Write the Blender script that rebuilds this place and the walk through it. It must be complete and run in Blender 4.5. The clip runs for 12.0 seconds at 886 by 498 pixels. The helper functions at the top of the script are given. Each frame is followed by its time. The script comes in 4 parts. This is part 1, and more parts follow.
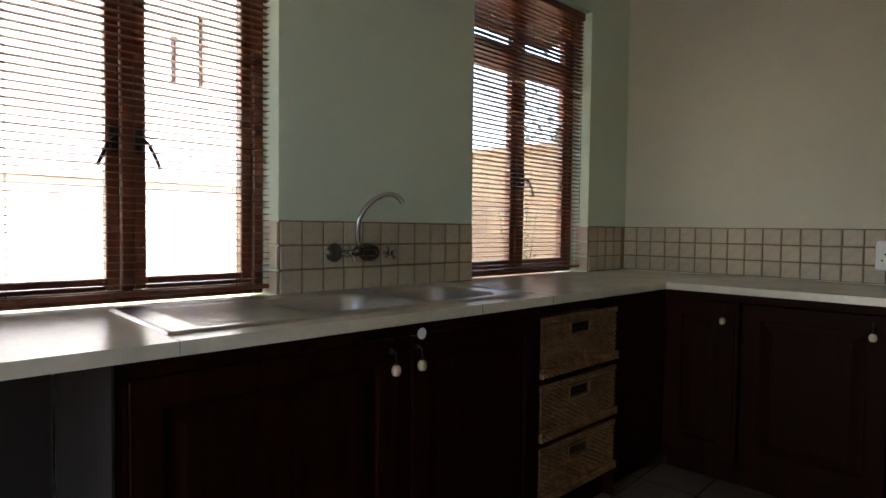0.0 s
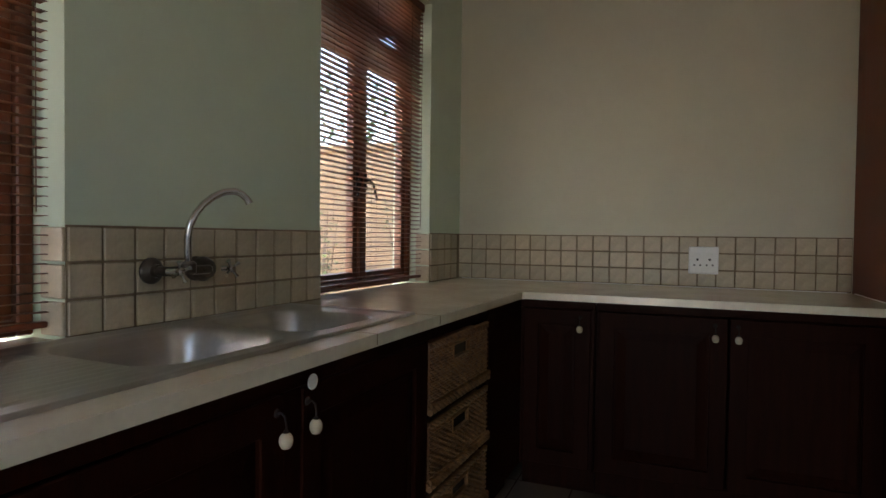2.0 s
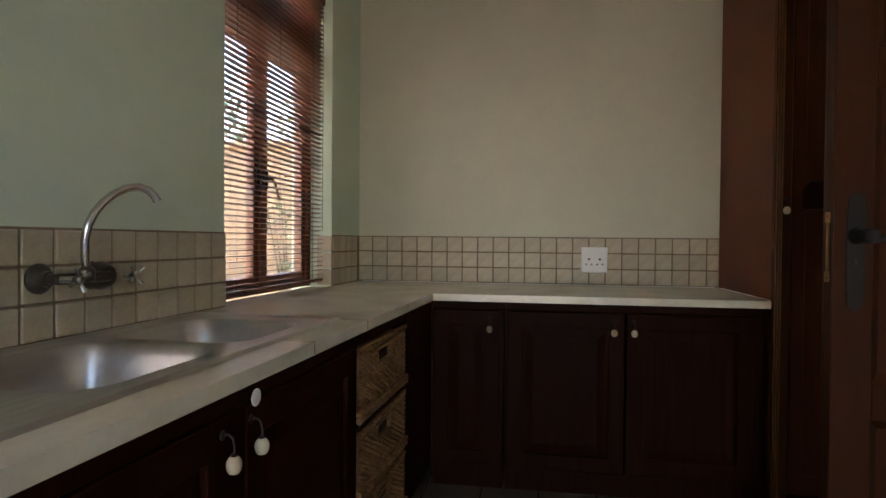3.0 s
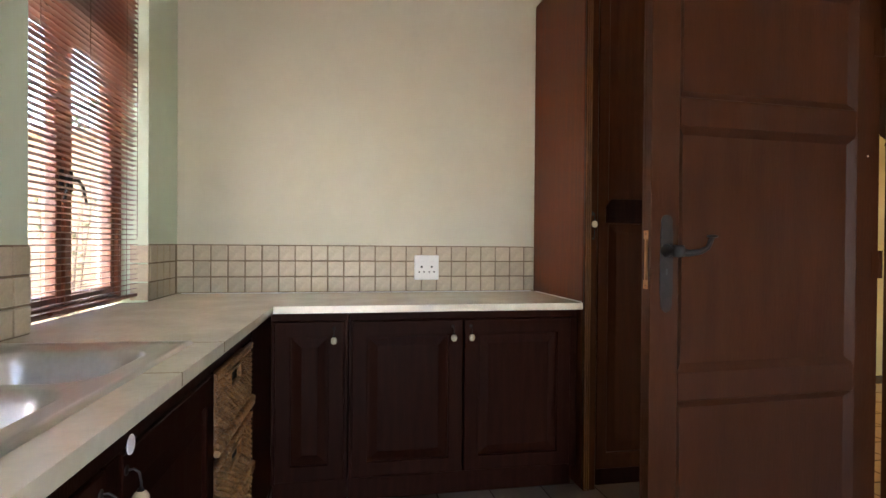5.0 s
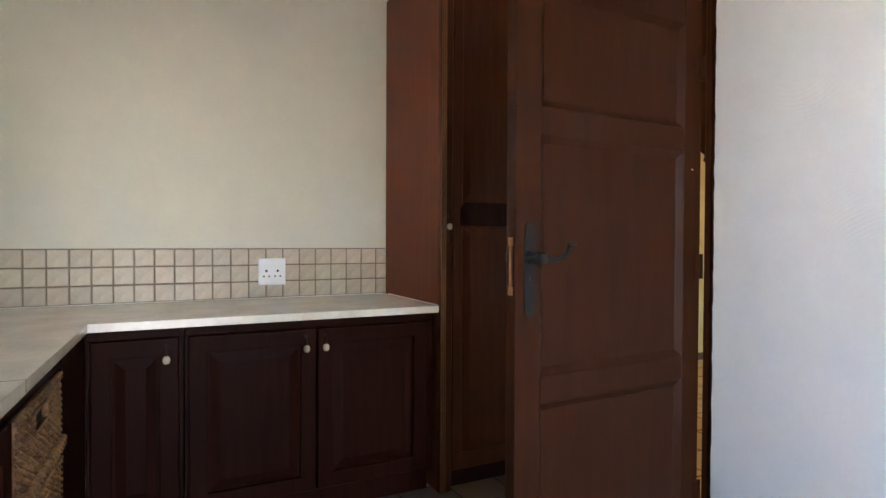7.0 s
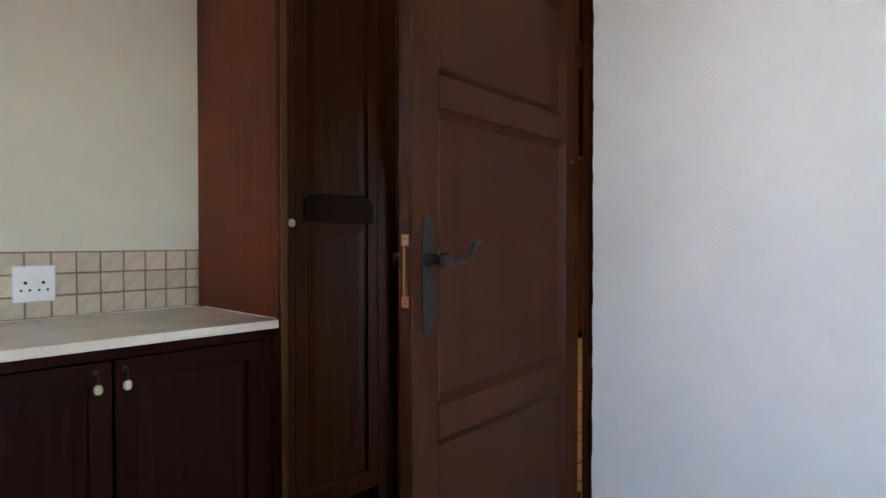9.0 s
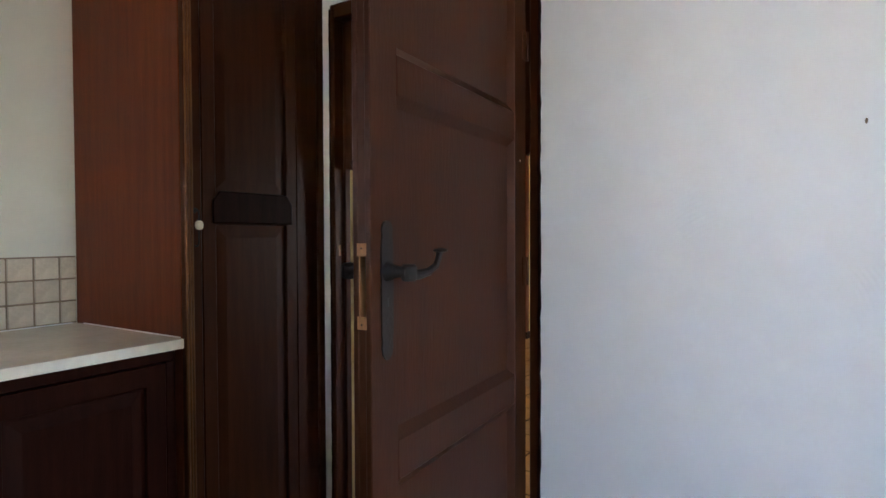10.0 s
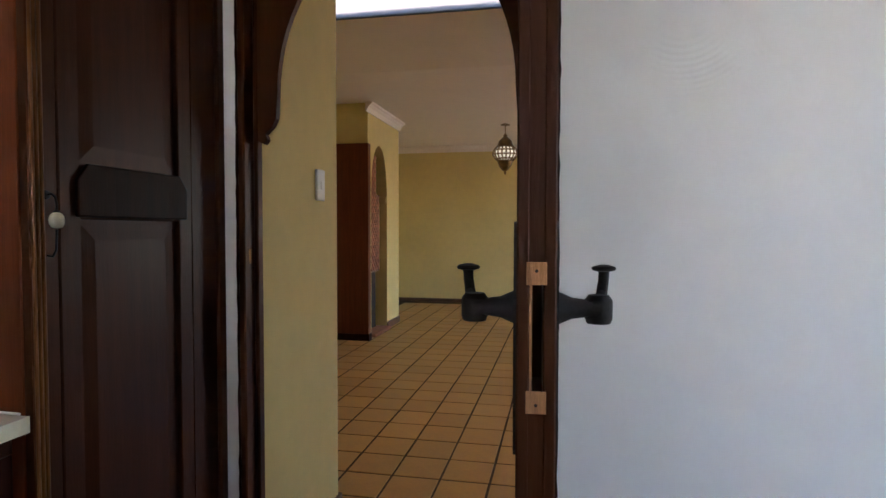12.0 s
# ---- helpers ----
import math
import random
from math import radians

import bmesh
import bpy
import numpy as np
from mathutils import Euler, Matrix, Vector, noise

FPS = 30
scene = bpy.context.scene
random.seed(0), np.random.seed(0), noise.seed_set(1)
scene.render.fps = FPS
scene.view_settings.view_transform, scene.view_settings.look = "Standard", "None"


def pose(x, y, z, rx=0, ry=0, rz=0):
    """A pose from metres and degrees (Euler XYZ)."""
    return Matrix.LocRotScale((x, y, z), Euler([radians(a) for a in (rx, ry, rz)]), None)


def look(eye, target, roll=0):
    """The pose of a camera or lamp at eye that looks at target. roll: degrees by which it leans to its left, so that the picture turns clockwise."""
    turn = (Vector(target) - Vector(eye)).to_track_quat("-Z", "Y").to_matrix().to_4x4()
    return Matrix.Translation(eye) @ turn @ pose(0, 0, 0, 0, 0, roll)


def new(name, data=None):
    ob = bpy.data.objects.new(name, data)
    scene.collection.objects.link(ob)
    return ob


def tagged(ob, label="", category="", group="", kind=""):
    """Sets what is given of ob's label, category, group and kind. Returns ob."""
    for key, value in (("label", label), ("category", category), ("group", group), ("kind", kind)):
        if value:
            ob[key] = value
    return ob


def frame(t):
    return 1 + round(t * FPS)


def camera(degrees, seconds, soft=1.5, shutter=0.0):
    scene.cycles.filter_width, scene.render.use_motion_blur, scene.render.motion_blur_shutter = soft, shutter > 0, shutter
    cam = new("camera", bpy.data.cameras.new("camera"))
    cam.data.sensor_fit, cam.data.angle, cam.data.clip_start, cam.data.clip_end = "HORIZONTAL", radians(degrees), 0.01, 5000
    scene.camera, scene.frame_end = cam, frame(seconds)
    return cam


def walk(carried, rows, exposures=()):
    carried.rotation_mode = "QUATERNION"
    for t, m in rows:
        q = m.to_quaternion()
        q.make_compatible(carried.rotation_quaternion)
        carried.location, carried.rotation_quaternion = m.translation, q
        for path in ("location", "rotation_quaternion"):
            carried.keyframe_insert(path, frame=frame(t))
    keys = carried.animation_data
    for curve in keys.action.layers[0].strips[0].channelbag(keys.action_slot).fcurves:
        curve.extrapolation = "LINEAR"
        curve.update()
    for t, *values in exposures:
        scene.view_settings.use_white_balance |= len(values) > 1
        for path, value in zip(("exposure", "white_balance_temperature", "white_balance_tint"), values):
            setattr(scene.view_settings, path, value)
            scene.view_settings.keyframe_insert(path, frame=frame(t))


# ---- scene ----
cam = camera(75.0, 12.0)
PATH = [
    (0, (-0.102, 0.346, 1.104), (1.345, 1.726, 1.031), 0.7),
    (0.5, (-0.036, 0.496, 1.07), (1.521, 1.751, 1.008), 0.7),
    (1, (0.007, 0.627, 1.086), (1.677, 1.727, 1.026), 0.8),
    (1.5, (0.032, 0.711, 1.103), (1.806, 1.633, 1.049), 0.8),
    (2, (0.028, 0.827, 1.108), (1.89, 1.557, 1.064), 0.7),
    (2.5, (0.012, 0.944, 1.102), (1.949, 1.441, 1.067), 0.6),
    (3, (0.02, 0.998, 1.103), (1.997, 1.301, 1.072), 0.5),
    (3.5, (0.057, 1.042, 1.111), (2.053, 1.165, 1.081), 0.5),
    (3.7, (0.069, 1.062, 1.115), (2.069, 1.111, 1.09), 0.4),
    (5.5, (0.004, 1.225, 1.154), (1.934, 0.7, 1.13), 0.5),
    (6, (0.018, 1.251, 1.172), (1.904, 0.589, 1.143), 0.4),
    (6.5, (0.044, 1.255, 1.168), (1.882, 0.465, 1.142), 0.4),
    (7, (0.142, 1.232, 1.173), (1.923, 0.322, 1.14), 0.3),
    (9, (0.586, 1.21, 1.167), (1.945, -0.257, 1.136), 0.0),
    (9.5, (0.704, 1.169, 1.168), (1.926, -0.414, 1.14), 0.2),
    (10, (0.826, 1.158, 1.194), (1.891, -0.534, 1.149), -0.2),
    (10.5, (1.03, 1.184, 1.213), (1.891, -0.62, 1.149), -0.1),
    (11, (1.208, 1.184, 1.203), (1.874, -0.701, 1.145), -0.0),
    (11.5, (1.395, 1.084, 1.202), (1.889, -0.853, 1.137), -0.1),
    (12, (1.546, 0.93, 1.217), (1.942, -1.029, 1.147), 0.1),
]
EXPOSURES = [(0.0, 3.6, 6800, 14), (1.0, 3.25, 6800, 15), (2.0, 3.55, 7000, 16), (2.5, 3.85, 7000, 16), (3.0, 4.0, 7050, 17), (3.7, 4.4, 7000, 17), (5.3, 5.3, 6650, 19),
             (6.0, 5.3, 6500, 19), (7.0, 5.25, 6200, 18), (9.0, 5.0, 5950, 17), (10.5, 4.9, 5900, 16), (12.0, 4.75, 6000, 17)]
walk(cam, [(t, look(eye, target, roll)) for t, eye, target, roll in PATH], EXPOSURES)

# ---- world and sun ----
world = bpy.data.worlds.new("sky_world")
scene.world = world
world.use_nodes = True
wn = world.node_tree
sky = wn.nodes.new("ShaderNodeTexSky")
sky.sky_type, sky.sun_disc = "NISHITA", False
sky.sun_elevation, sky.sun_rotation = radians(58), radians(143)
wn.links.new(sky.outputs["Color"], wn.nodes["Background"].inputs["Color"])
wn.nodes["Background"].inputs["Strength"].default_value = 0.15

sun = new("sun", bpy.data.lights.new("sun", "SUN"))
sun.data.energy, sun.data.angle, sun.data.color = 3.5, radians(0.5), (1.0, 0.94, 0.85)
sun.matrix_world = look((3.18, -4.24, 8.48), (0, 0, 0))


# fill lamp added at an unseen opening in the west wall
west_fill = new("west_fill_lamp", bpy.data.lights.new("west_fill_lamp", "AREA"))
west_fill.data.shape, west_fill.data.size, west_fill.data.size_y = "RECTANGLE", 0.9, 2.0
west_fill.data.energy, west_fill.data.color = 0.03, (1.0, 0.95, 0.84)
west_fill.matrix_world = look((-2.45, 1.05, 1.1), (1.5, 1.0, 1.2))


# ---- materials ----
def mat(name, color, rough=0.5, metal=0.0, scale=8.0, vary=0.12, bump=0.0, bscale=60.0, stretch=(1, 1, 1), coat=0.0,
        second=None, rand=0.0, stain=0.0, spec=0.5, swirl=0.0, rvar=0.1):
    """A surface with colour variation at two scales, fine relief and gloss variation."""
    m = bpy.data.materials.new(name)
    m.use_nodes = True
    n, ln = m.node_tree.nodes, m.node_tree.links.new
    b = n["Principled BSDF"]
    b.inputs["Metallic"].default_value = metal
    b.inputs["Specular IOR Level"].default_value = spec
    if coat:
        b.inputs["Coat Weight"].default_value, b.inputs["Coat Roughness"].default_value = coat, 0.12
    tc, mp = n.new("ShaderNodeTexCoord"), n.new("ShaderNodeMapping")
    mp.inputs["Scale"].default_value = stretch
    ln(tc.outputs["Object"], mp.inputs["Vector"])
    n1, n2 = n.new("ShaderNodeTexNoise"), n.new("ShaderNodeTexNoise")
    n1.inputs["Scale"].default_value, n1.inputs["Detail"].default_value = scale, 6
    n2.inputs["Scale"].default_value, n2.inputs["Detail"].default_value = scale * 7.3, 4
    ln(mp.outputs["Vector"], n1.inputs["Vector"]), ln(mp.outputs["Vector"], n2.inputs["Vector"])
    add = n.new("ShaderNodeMath")
    add.operation, add.inputs[1].default_value = "MULTIPLY_ADD", 0.5
    ln(n2.outputs["Fac"], add.inputs[0]), ln(n1.outputs["Fac"], add.inputs[2])
    ramp = n.new("ShaderNodeValToRGB")
    ramp.color_ramp.elements[0].position, ramp.color_ramp.elements[1].position = 0.5, 1.0
    dark = second or tuple(c * (1 - vary * 2) for c in color)
    lite = color if second else tuple(min(1, c * (1 + vary)) for c in color)
    ramp.color_ramp.elements[0].color, ramp.color_ramp.elements[1].color = (*dark, 1), (*lite, 1)
    ln(add.outputs[0], ramp.inputs["Fac"])
    out = ramp.outputs["Color"]
    if rand:
        oi, hsv = n.new("ShaderNodeObjectInfo"), n.new("ShaderNodeHueSaturation")
        mr = n.new("ShaderNodeMapRange")
        mr.inputs["To Min"].default_value, mr.inputs["To Max"].default_value = 1 - rand, 1 + rand
        ln(oi.outputs["Random"], mr.inputs["Value"]), ln(mr.outputs["Result"], hsv.inputs["Value"]), ln(out, hsv.inputs["Color"])
        out = hsv.outputs["Color"]
    if stain:
        n3, r3, mx = n.new("ShaderNodeTexNoise"), n.new("ShaderNodeValToRGB"), n.new("ShaderNodeMixRGB")
        n3.inputs["Scale"].default_value, n3.inputs["Detail"].default_value = 1.7, 8
        r3.color_ramp.elements[0].position, r3.color_ramp.elements[1].position = 0.45, 0.72
        r3.color_ramp.elements[0].color, r3.color_ramp.elements[1].color = (0, 0, 0, 1), (stain, stain, stain, 1)
        ln(tc.outputs["Object"], n3.inputs["Vector"]), ln(n3.outputs["Fac"], r3.inputs["Fac"]), ln(r3.outputs["Color"], mx.inputs["Fac"])
        mx.inputs["Color2"].default_value = (*(c * 0.6 for c in color), 1)
        ln(out, mx.inputs["Color1"])
        out = mx.outputs["Color"]
    ln(out, b.inputs["Base Color"])
    rr = n.new("ShaderNodeMapRange")
    rr.inputs["To Min"].default_value, rr.inputs["To Max"].default_value = max(0.02, rough - rvar), min(1, rough + rvar)
    ln(n1.outputs["Fac"], rr.inputs["Value"]), ln(rr.outputs["Result"], b.inputs["Roughness"])
    if bump:
        bp, n4 = n.new("ShaderNodeBump"), n.new("ShaderNodeTexNoise")
        n4.inputs["Scale"].default_value, n4.inputs["Detail"].default_value = bscale, 5
        bp.inputs["Strength"].default_value, bp.inputs["Distance"].default_value = bump, 0.004
        ln(mp.outputs["Vector"], n4.inputs["Vector"]), ln(n4.outputs["Fac"], bp.inputs["Height"]), ln(bp.outputs["Normal"], b.inputs["Normal"])
    if swirl:
        vo, sub, ln_, mu, si, mk, mm, b2 = (n.new("ShaderNode" + k) for k in ("TexVoronoi", "VectorMath", "VectorMath", "Math", "Math", "ValToRGB", "Math", "Bump"))
        vo.inputs["Scale"].default_value = 2.3
        sub.operation, ln_.operation, mu.operation, si.operation, mm.operation = "SUBTRACT", "LENGTH", "MULTIPLY", "SINE", "MULTIPLY"
        ln(tc.outputs["Object"], vo.inputs["Vector"]), ln(tc.outputs["Object"], sub.inputs[0]), ln(vo.outputs["Position"], sub.inputs[1])
        ln(sub.outputs["Vector"], ln_.inputs[0]), ln(ln_.outputs["Value"], mu.inputs[0]), ln(mu.outputs["Value"], si.inputs[0])
        mu.inputs[1].default_value = 480.0
        n5 = n.new("ShaderNodeTexNoise")
        n5.inputs["Scale"].default_value, n5.inputs["Detail"].default_value = 3.1, 5
        ln(tc.outputs["Object"], n5.inputs["Vector"]), ln(n5.outputs["Fac"], mk.inputs["Fac"])
        mk.color_ramp.elements[0].position, mk.color_ramp.elements[1].position = 0.57, 0.74
        ln(si.outputs["Value"], mm.inputs[0]), ln(mk.outputs["Color"], mm.inputs[1]), ln(mm.outputs["Value"], b2.inputs["Height"])
        b2.inputs["Strength"].default_value, b2.inputs["Distance"].default_value = swirl, 0.0015
        ln(bp.outputs["Normal"], b2.inputs["Normal"]), ln(b2.outputs["Normal"], b.inputs["Normal"])
    return m


PLASTER = mat("cream_plaster", (0.61, 0.585, 0.465), 0.75, scale=1.2, vary=0.03, bump=0.35, bscale=14, stain=0.05)
# greenish light cast on the window wall put into its plaster colour
PLASTER_N = mat("green_cast_plaster", (0.63, 0.72, 0.575), 0.75, scale=1.2, vary=0.03, bump=0.35, bscale=14, stain=0.05)
PLASTER_W = mat("white_outer_plaster", (0.80, 0.78, 0.74), 0.85, scale=1.5, vary=0.04, bump=0.4, bscale=18, stain=0.08)
PLASTER_S = mat("white_plaster", (0.82, 0.82, 0.81), 0.62, scale=1.2, vary=0.03, bump=0.5, bscale=9, stain=0.02, swirl=0.28)
YELLOW = mat("yellow_plaster", (0.63, 0.49, 0.19), 0.75, scale=1.5, vary=0.05, bump=0.35, bscale=14, stain=0.08)
CEIL = mat("ceiling_paint", (0.80, 0.71, 0.64), 0.85, scale=1.0, vary=0.02, bump=0.15, bscale=30)
TILE = mat("stone_tile", (0.52, 0.435, 0.31), 0.38, scale=14, vary=0.10, bump=0.15, bscale=40, rand=0.10, stain=0.15)
GROUT = mat("tile_grout", (0.235, 0.175, 0.115), 0.9, scale=20, vary=0.15, bump=0.3, bscale=120)
COUNTER = mat("cream_counter", (0.76, 0.70, 0.56), 0.25, rvar=0.03, spec=0.9, scale=6, vary=0.06, bump=0.05, bscale=30, stain=0.05)
CAB = mat("dark_stained_wood", (0.024, 0.0062, 0.0029), 0.46, spec=0.04, scale=5, second=(0.012, 0.0031, 0.0017), bump=0.12, bscale=30, stretch=(9, 9, 0.7), stain=0.2)
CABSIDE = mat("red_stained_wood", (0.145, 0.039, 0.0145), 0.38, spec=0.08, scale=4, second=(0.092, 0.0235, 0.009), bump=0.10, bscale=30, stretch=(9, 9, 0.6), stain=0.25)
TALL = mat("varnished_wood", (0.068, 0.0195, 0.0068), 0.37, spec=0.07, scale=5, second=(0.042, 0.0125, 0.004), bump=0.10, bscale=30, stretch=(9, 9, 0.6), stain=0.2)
DOORW = mat("worn_door_paint", (0.053, 0.0158, 0.0056), 0.40, spec=0.10, scale=4, second=(0.034, 0.0102, 0.0037), bump=0.18, bscale=22, stretch=(6, 6, 0.8), stain=0.35)
# golden highlight along the reeds put into this lighter base colour
REED = mat("varnished_stile_highlight", (0.19, 0.075, 0.018), 0.36, scale=5, second=(0.08, 0.028, 0.008), stretch=(9, 9, 0.6), spec=0.25)
RAW = mat("bare_wood", (0.34, 0.155, 0.055), 0.7, scale=20, vary=0.2, bump=0.3, bscale=60, stretch=(6, 6, 1))
DARKHOLE = mat("hole_shadow_wood", (0.03, 0.02, 0.012), 0.9, scale=20, vary=0.2)
MERANTI = mat("varnished_window_wood", (0.24, 0.075, 0.028), 0.35, scale=5, second=(0.14, 0.04, 0.016), bump=0.1, bscale=30, stretch=(9, 9, 0.7))
SLAT = mat("blind_slat_wood", (0.26, 0.076, 0.033), 0.30, spec=0.6, scale=6, second=(0.15, 0.043, 0.020), stretch=(0.8, 9, 9), rand=0.12)
EAVE = mat("weathered_dark_timber", (0.045, 0.026, 0.017), 0.7, scale=5, vary=0.25, bump=0.2, bscale=30, stretch=(0.7, 9, 9))
CORD = mat("blind_cord", (0.12, 0.06, 0.035), 0.8)
STEEL = mat("brushed_steel", (0.60, 0.585, 0.57), 0.34, rvar=0.015, metal=0.95, scale=10, vary=0.05, bump=0.015, bscale=160, stretch=(0.3, 6, 6))
CHROME = mat("worn_chrome", (0.60, 0.59, 0.57), 0.15, metal=1.0, scale=20, vary=0.12, stain=0.3)
BRONZE = mat("tarnished_flange", (0.10, 0.085, 0.07), 0.35, metal=0.8, scale=20, vary=0.2)
IRON = mat("wrought_iron", (0.022, 0.018, 0.016), 0.58, metal=0.0, spec=0.22, scale=30, vary=0.2, bump=0.3, bscale=120)
IVORY = mat("ivory_ceramic", (0.60, 0.51, 0.35), 0.2, scale=20, vary=0.05, coat=0.5)
# grey darkened to hold the shade of the bay under the worktop
MELAMINE = mat("shaded_grey_melamine", (0.034, 0.027, 0.025), 0.55, spec=0.15, scale=6, vary=0.05)
PLASTIC = mat("white_plastic", (0.80, 0.80, 0.79), 0.35, scale=10, vary=0.02)
HOLE = mat("socket_hole", (0.02, 0.02, 0.02), 0.6)
WICKER = mat("woven_wicker", (0.27, 0.135, 0.046), 0.6, scale=30, second=(0.09, 0.041, 0.014), bump=0.3, bscale=120, rand=0.1)
TERRA = mat("terracotta_tile", (0.50, 0.27, 0.085), 0.38, scale=6, second=(0.38, 0.20, 0.06), bump=0.1, bscale=25, rand=0.12, stain=0.2)
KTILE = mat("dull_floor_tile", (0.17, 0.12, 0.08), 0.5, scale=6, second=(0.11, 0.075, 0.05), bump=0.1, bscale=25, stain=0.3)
FGROUT = mat("floor_grout", (0.060, 0.030, 0.016), 0.9, scale=20, vary=0.2, bump=0.3, bscale=100)
SKIRT = mat("skirting_wood", (0.10, 0.042, 0.025), 0.45, scale=5, vary=0.2, stretch=(1, 1, 6))
BRICKM = mat("hearth_brick", (0.30, 0.12, 0.065), 0.8, scale=20, vary=0.2, rand=0.35, bump=0.4, bscale=60)
FIREBLACK = mat("black_firebox", (0.025, 0.022, 0.02), 0.9, scale=8, vary=0.3)
BRASS = mat("aged_brass", (0.20, 0.12, 0.05), 0.4, metal=0.9, scale=30, vary=0.25)
PATHM = mat("paving", (0.25, 0.215, 0.17), 0.85, scale=3, vary=0.1, bump=0.4, bscale=30, stain=0.3)
PALEWALL = mat("pale_yard_plaster", (0.78, 0.70, 0.56), 0.85, scale=1.5, vary=0.05, bump=0.4, bscale=18, stain=0.15)
OUTWALL = mat("garden_wall_plaster", (0.31, 0.21, 0.125), 0.85, scale=1.5, vary=0.06, bump=0.4, bscale=18, stain=0.3)
LEAF = mat("leaf", (0.075, 0.12, 0.03), 0.45, scale=8, second=(0.04, 0.075, 0.02), rand=0.2)
BARK = mat("bark", (0.12, 0.085, 0.06), 0.9, scale=12, vary=0.3, bump=0.6, bscale=40)

GLASS = bpy.data.materials.new("window_glass")
GLASS.use_nodes = True
gb = GLASS.node_tree.nodes["Principled BSDF"]
gb.inputs["Transmission Weight"].default_value, gb.inputs["Roughness"].default_value, gb.inputs["IOR"].default_value = 1.0, 0.0, 1.45
BULB = bpy.data.materials.new("lantern_glow_glass")
BULB.use_nodes = True
bb = BULB.node_tree.nodes["Principled BSDF"]
bb.inputs["Base Color"].default_value = (0.9, 0.85, 0.7, 1)
bb.inputs["Emission Color"].default_value, bb.inputs["Emission Strength"].default_value = (1.0, 0.86, 0.6, 1), 0.03


# ---- mesh helpers ----
def bx(bm, x0, x1, y0, y1, z0, z1, bev=0.0, seg=1):
    """Adds a box, its edges rounded by bev."""
    m = Matrix.LocRotScale(((x0 + x1) / 2, (y0 + y1) / 2, (z0 + z1) / 2), None, (abs(x1 - x0), abs(y1 - y0), abs(z1 - z0)))
    vs = bmesh.ops.create_cube(bm, size=1, matrix=m)["verts"]
    if bev:
        es = list({e for v in vs for e in v.link_edges})
        bmesh.ops.bevel(bm, geom=es, offset=bev, segments=seg, affect="EDGES", profile=0.5)
    return bm


def box(x0, x1, y0, y1, z0, z1, bev=0.0, seg=1):
    return bx(bmesh.new(), x0, x1, y0, y1, z0, z1, bev, seg)


def lathe(bm, profile, m=None, steps=20):
    """Turns (radius, height) pairs round the z axis of m."""
    m = m or Matrix()
    rings = []
    for r, z in profile:
        rings.append([bm.verts.new(m @ Vector((r * math.cos(a), r * math.sin(a), z))) for a in (2 * math.pi * i / steps for i in range(steps))])
    for a, b in zip(rings, rings[1:]):
        for i in range(steps):
            bm.faces.new((a[i], a[(i + 1) % steps], b[(i + 1) % steps], b[i]))
    bm.faces.new(rings[0][::-1])
    bm.faces.new(rings[-1])
    return bm


def tube(bm, pts, radius, steps=10):
    """A round rod along points; radius is a number or one for each point."""
    pts = [Vector(p) for p in pts]
    rad = radius if isinstance(radius, (list, tuple)) else [radius] * len(pts)
    rings, up = [], None
    for i, p in enumerate(pts):
        d = (pts[min(i + 1, len(pts) - 1)] - pts[max(i - 1, 0)]).normalized()
        if up is None:
            up = Vector((0, 0, 1)) if abs(d.z) < 0.9 else Vector((1, 0, 0))
        side = d.cross(up).normalized()
        up = side.cross(d).normalized()
        rings.append([bm.verts.new(p + rad[i] * (math.cos(a) * side + math.sin(a) * up)) for a in (2 * math.pi * k / steps for k in range(steps))])
    for a, b in zip(rings, rings[1:]):
        for k in range(steps):
            bm.faces.new((a[k], a[(k + 1) % steps], b[(k + 1) % steps], b[k]))
    bm.faces.new(rings[0][::-1])
    bm.faces.new(rings[-1])
    return bm


def arc(center, r, a0, a1, n, f):
    """Points of an arc; f maps (cos, sin) offsets to a vector."""
    return [Vector(center) + Vector(f(r * math.cos(radians(a0 + (a1 - a0) * i / n)), r * math.sin(radians(a0 + (a1 - a0) * i / n)))) for i in range(n + 1)]


def prism(bm, outline, y0, y1):
    """Extrudes an (x, z) outline from y0 to y1."""
    a = [bm.verts.new((x, y0, z)) for x, z in outline]
    b = [bm.verts.new((x, y1, z)) for x, z in outline]
    bm.faces.new(a), bm.faces.new(b[::-1])
    for i in range(len(a)):
        j = (i + 1) % len(a)
        bm.faces.new((a[i], b[i], b[j], a[j]))
    return bm


def mesh_of(name, bm, material, smooth=False):
    bmesh.ops.recalc_face_normals(bm, faces=bm.faces)
    me = bpy.data.meshes.new(name)
    bm.to_mesh(me)
    bm.free()
    me.materials.append(material)
    if smooth:
        me.shade_smooth()
        me.set_sharp_from_angle(angle=radians(35))
    return me


def part(name, bm, material, parent=None, label="", smooth=False, m=None):
    """One mesh object, under a thing or a part."""
    ob = new(name, bm if isinstance(bm, bpy.types.Mesh) else mesh_of(name, bm, material, smooth))
    ob.parent = parent
    if m:
        ob.matrix_basis = m
    return tagged(ob, label)


def thing(name, m, label, category, group=""):
    ob = new(name)
    ob.empty_display_size = 0.05
    ob.matrix_basis = m
    return tagged(ob, label, category, group)


def structure(name, bm, material, label="", category="", smooth=False):
    ob = part(name, bm, material, None, label, smooth)
    return tagged(ob, label, category or name.split("_")[0], "", "structure")


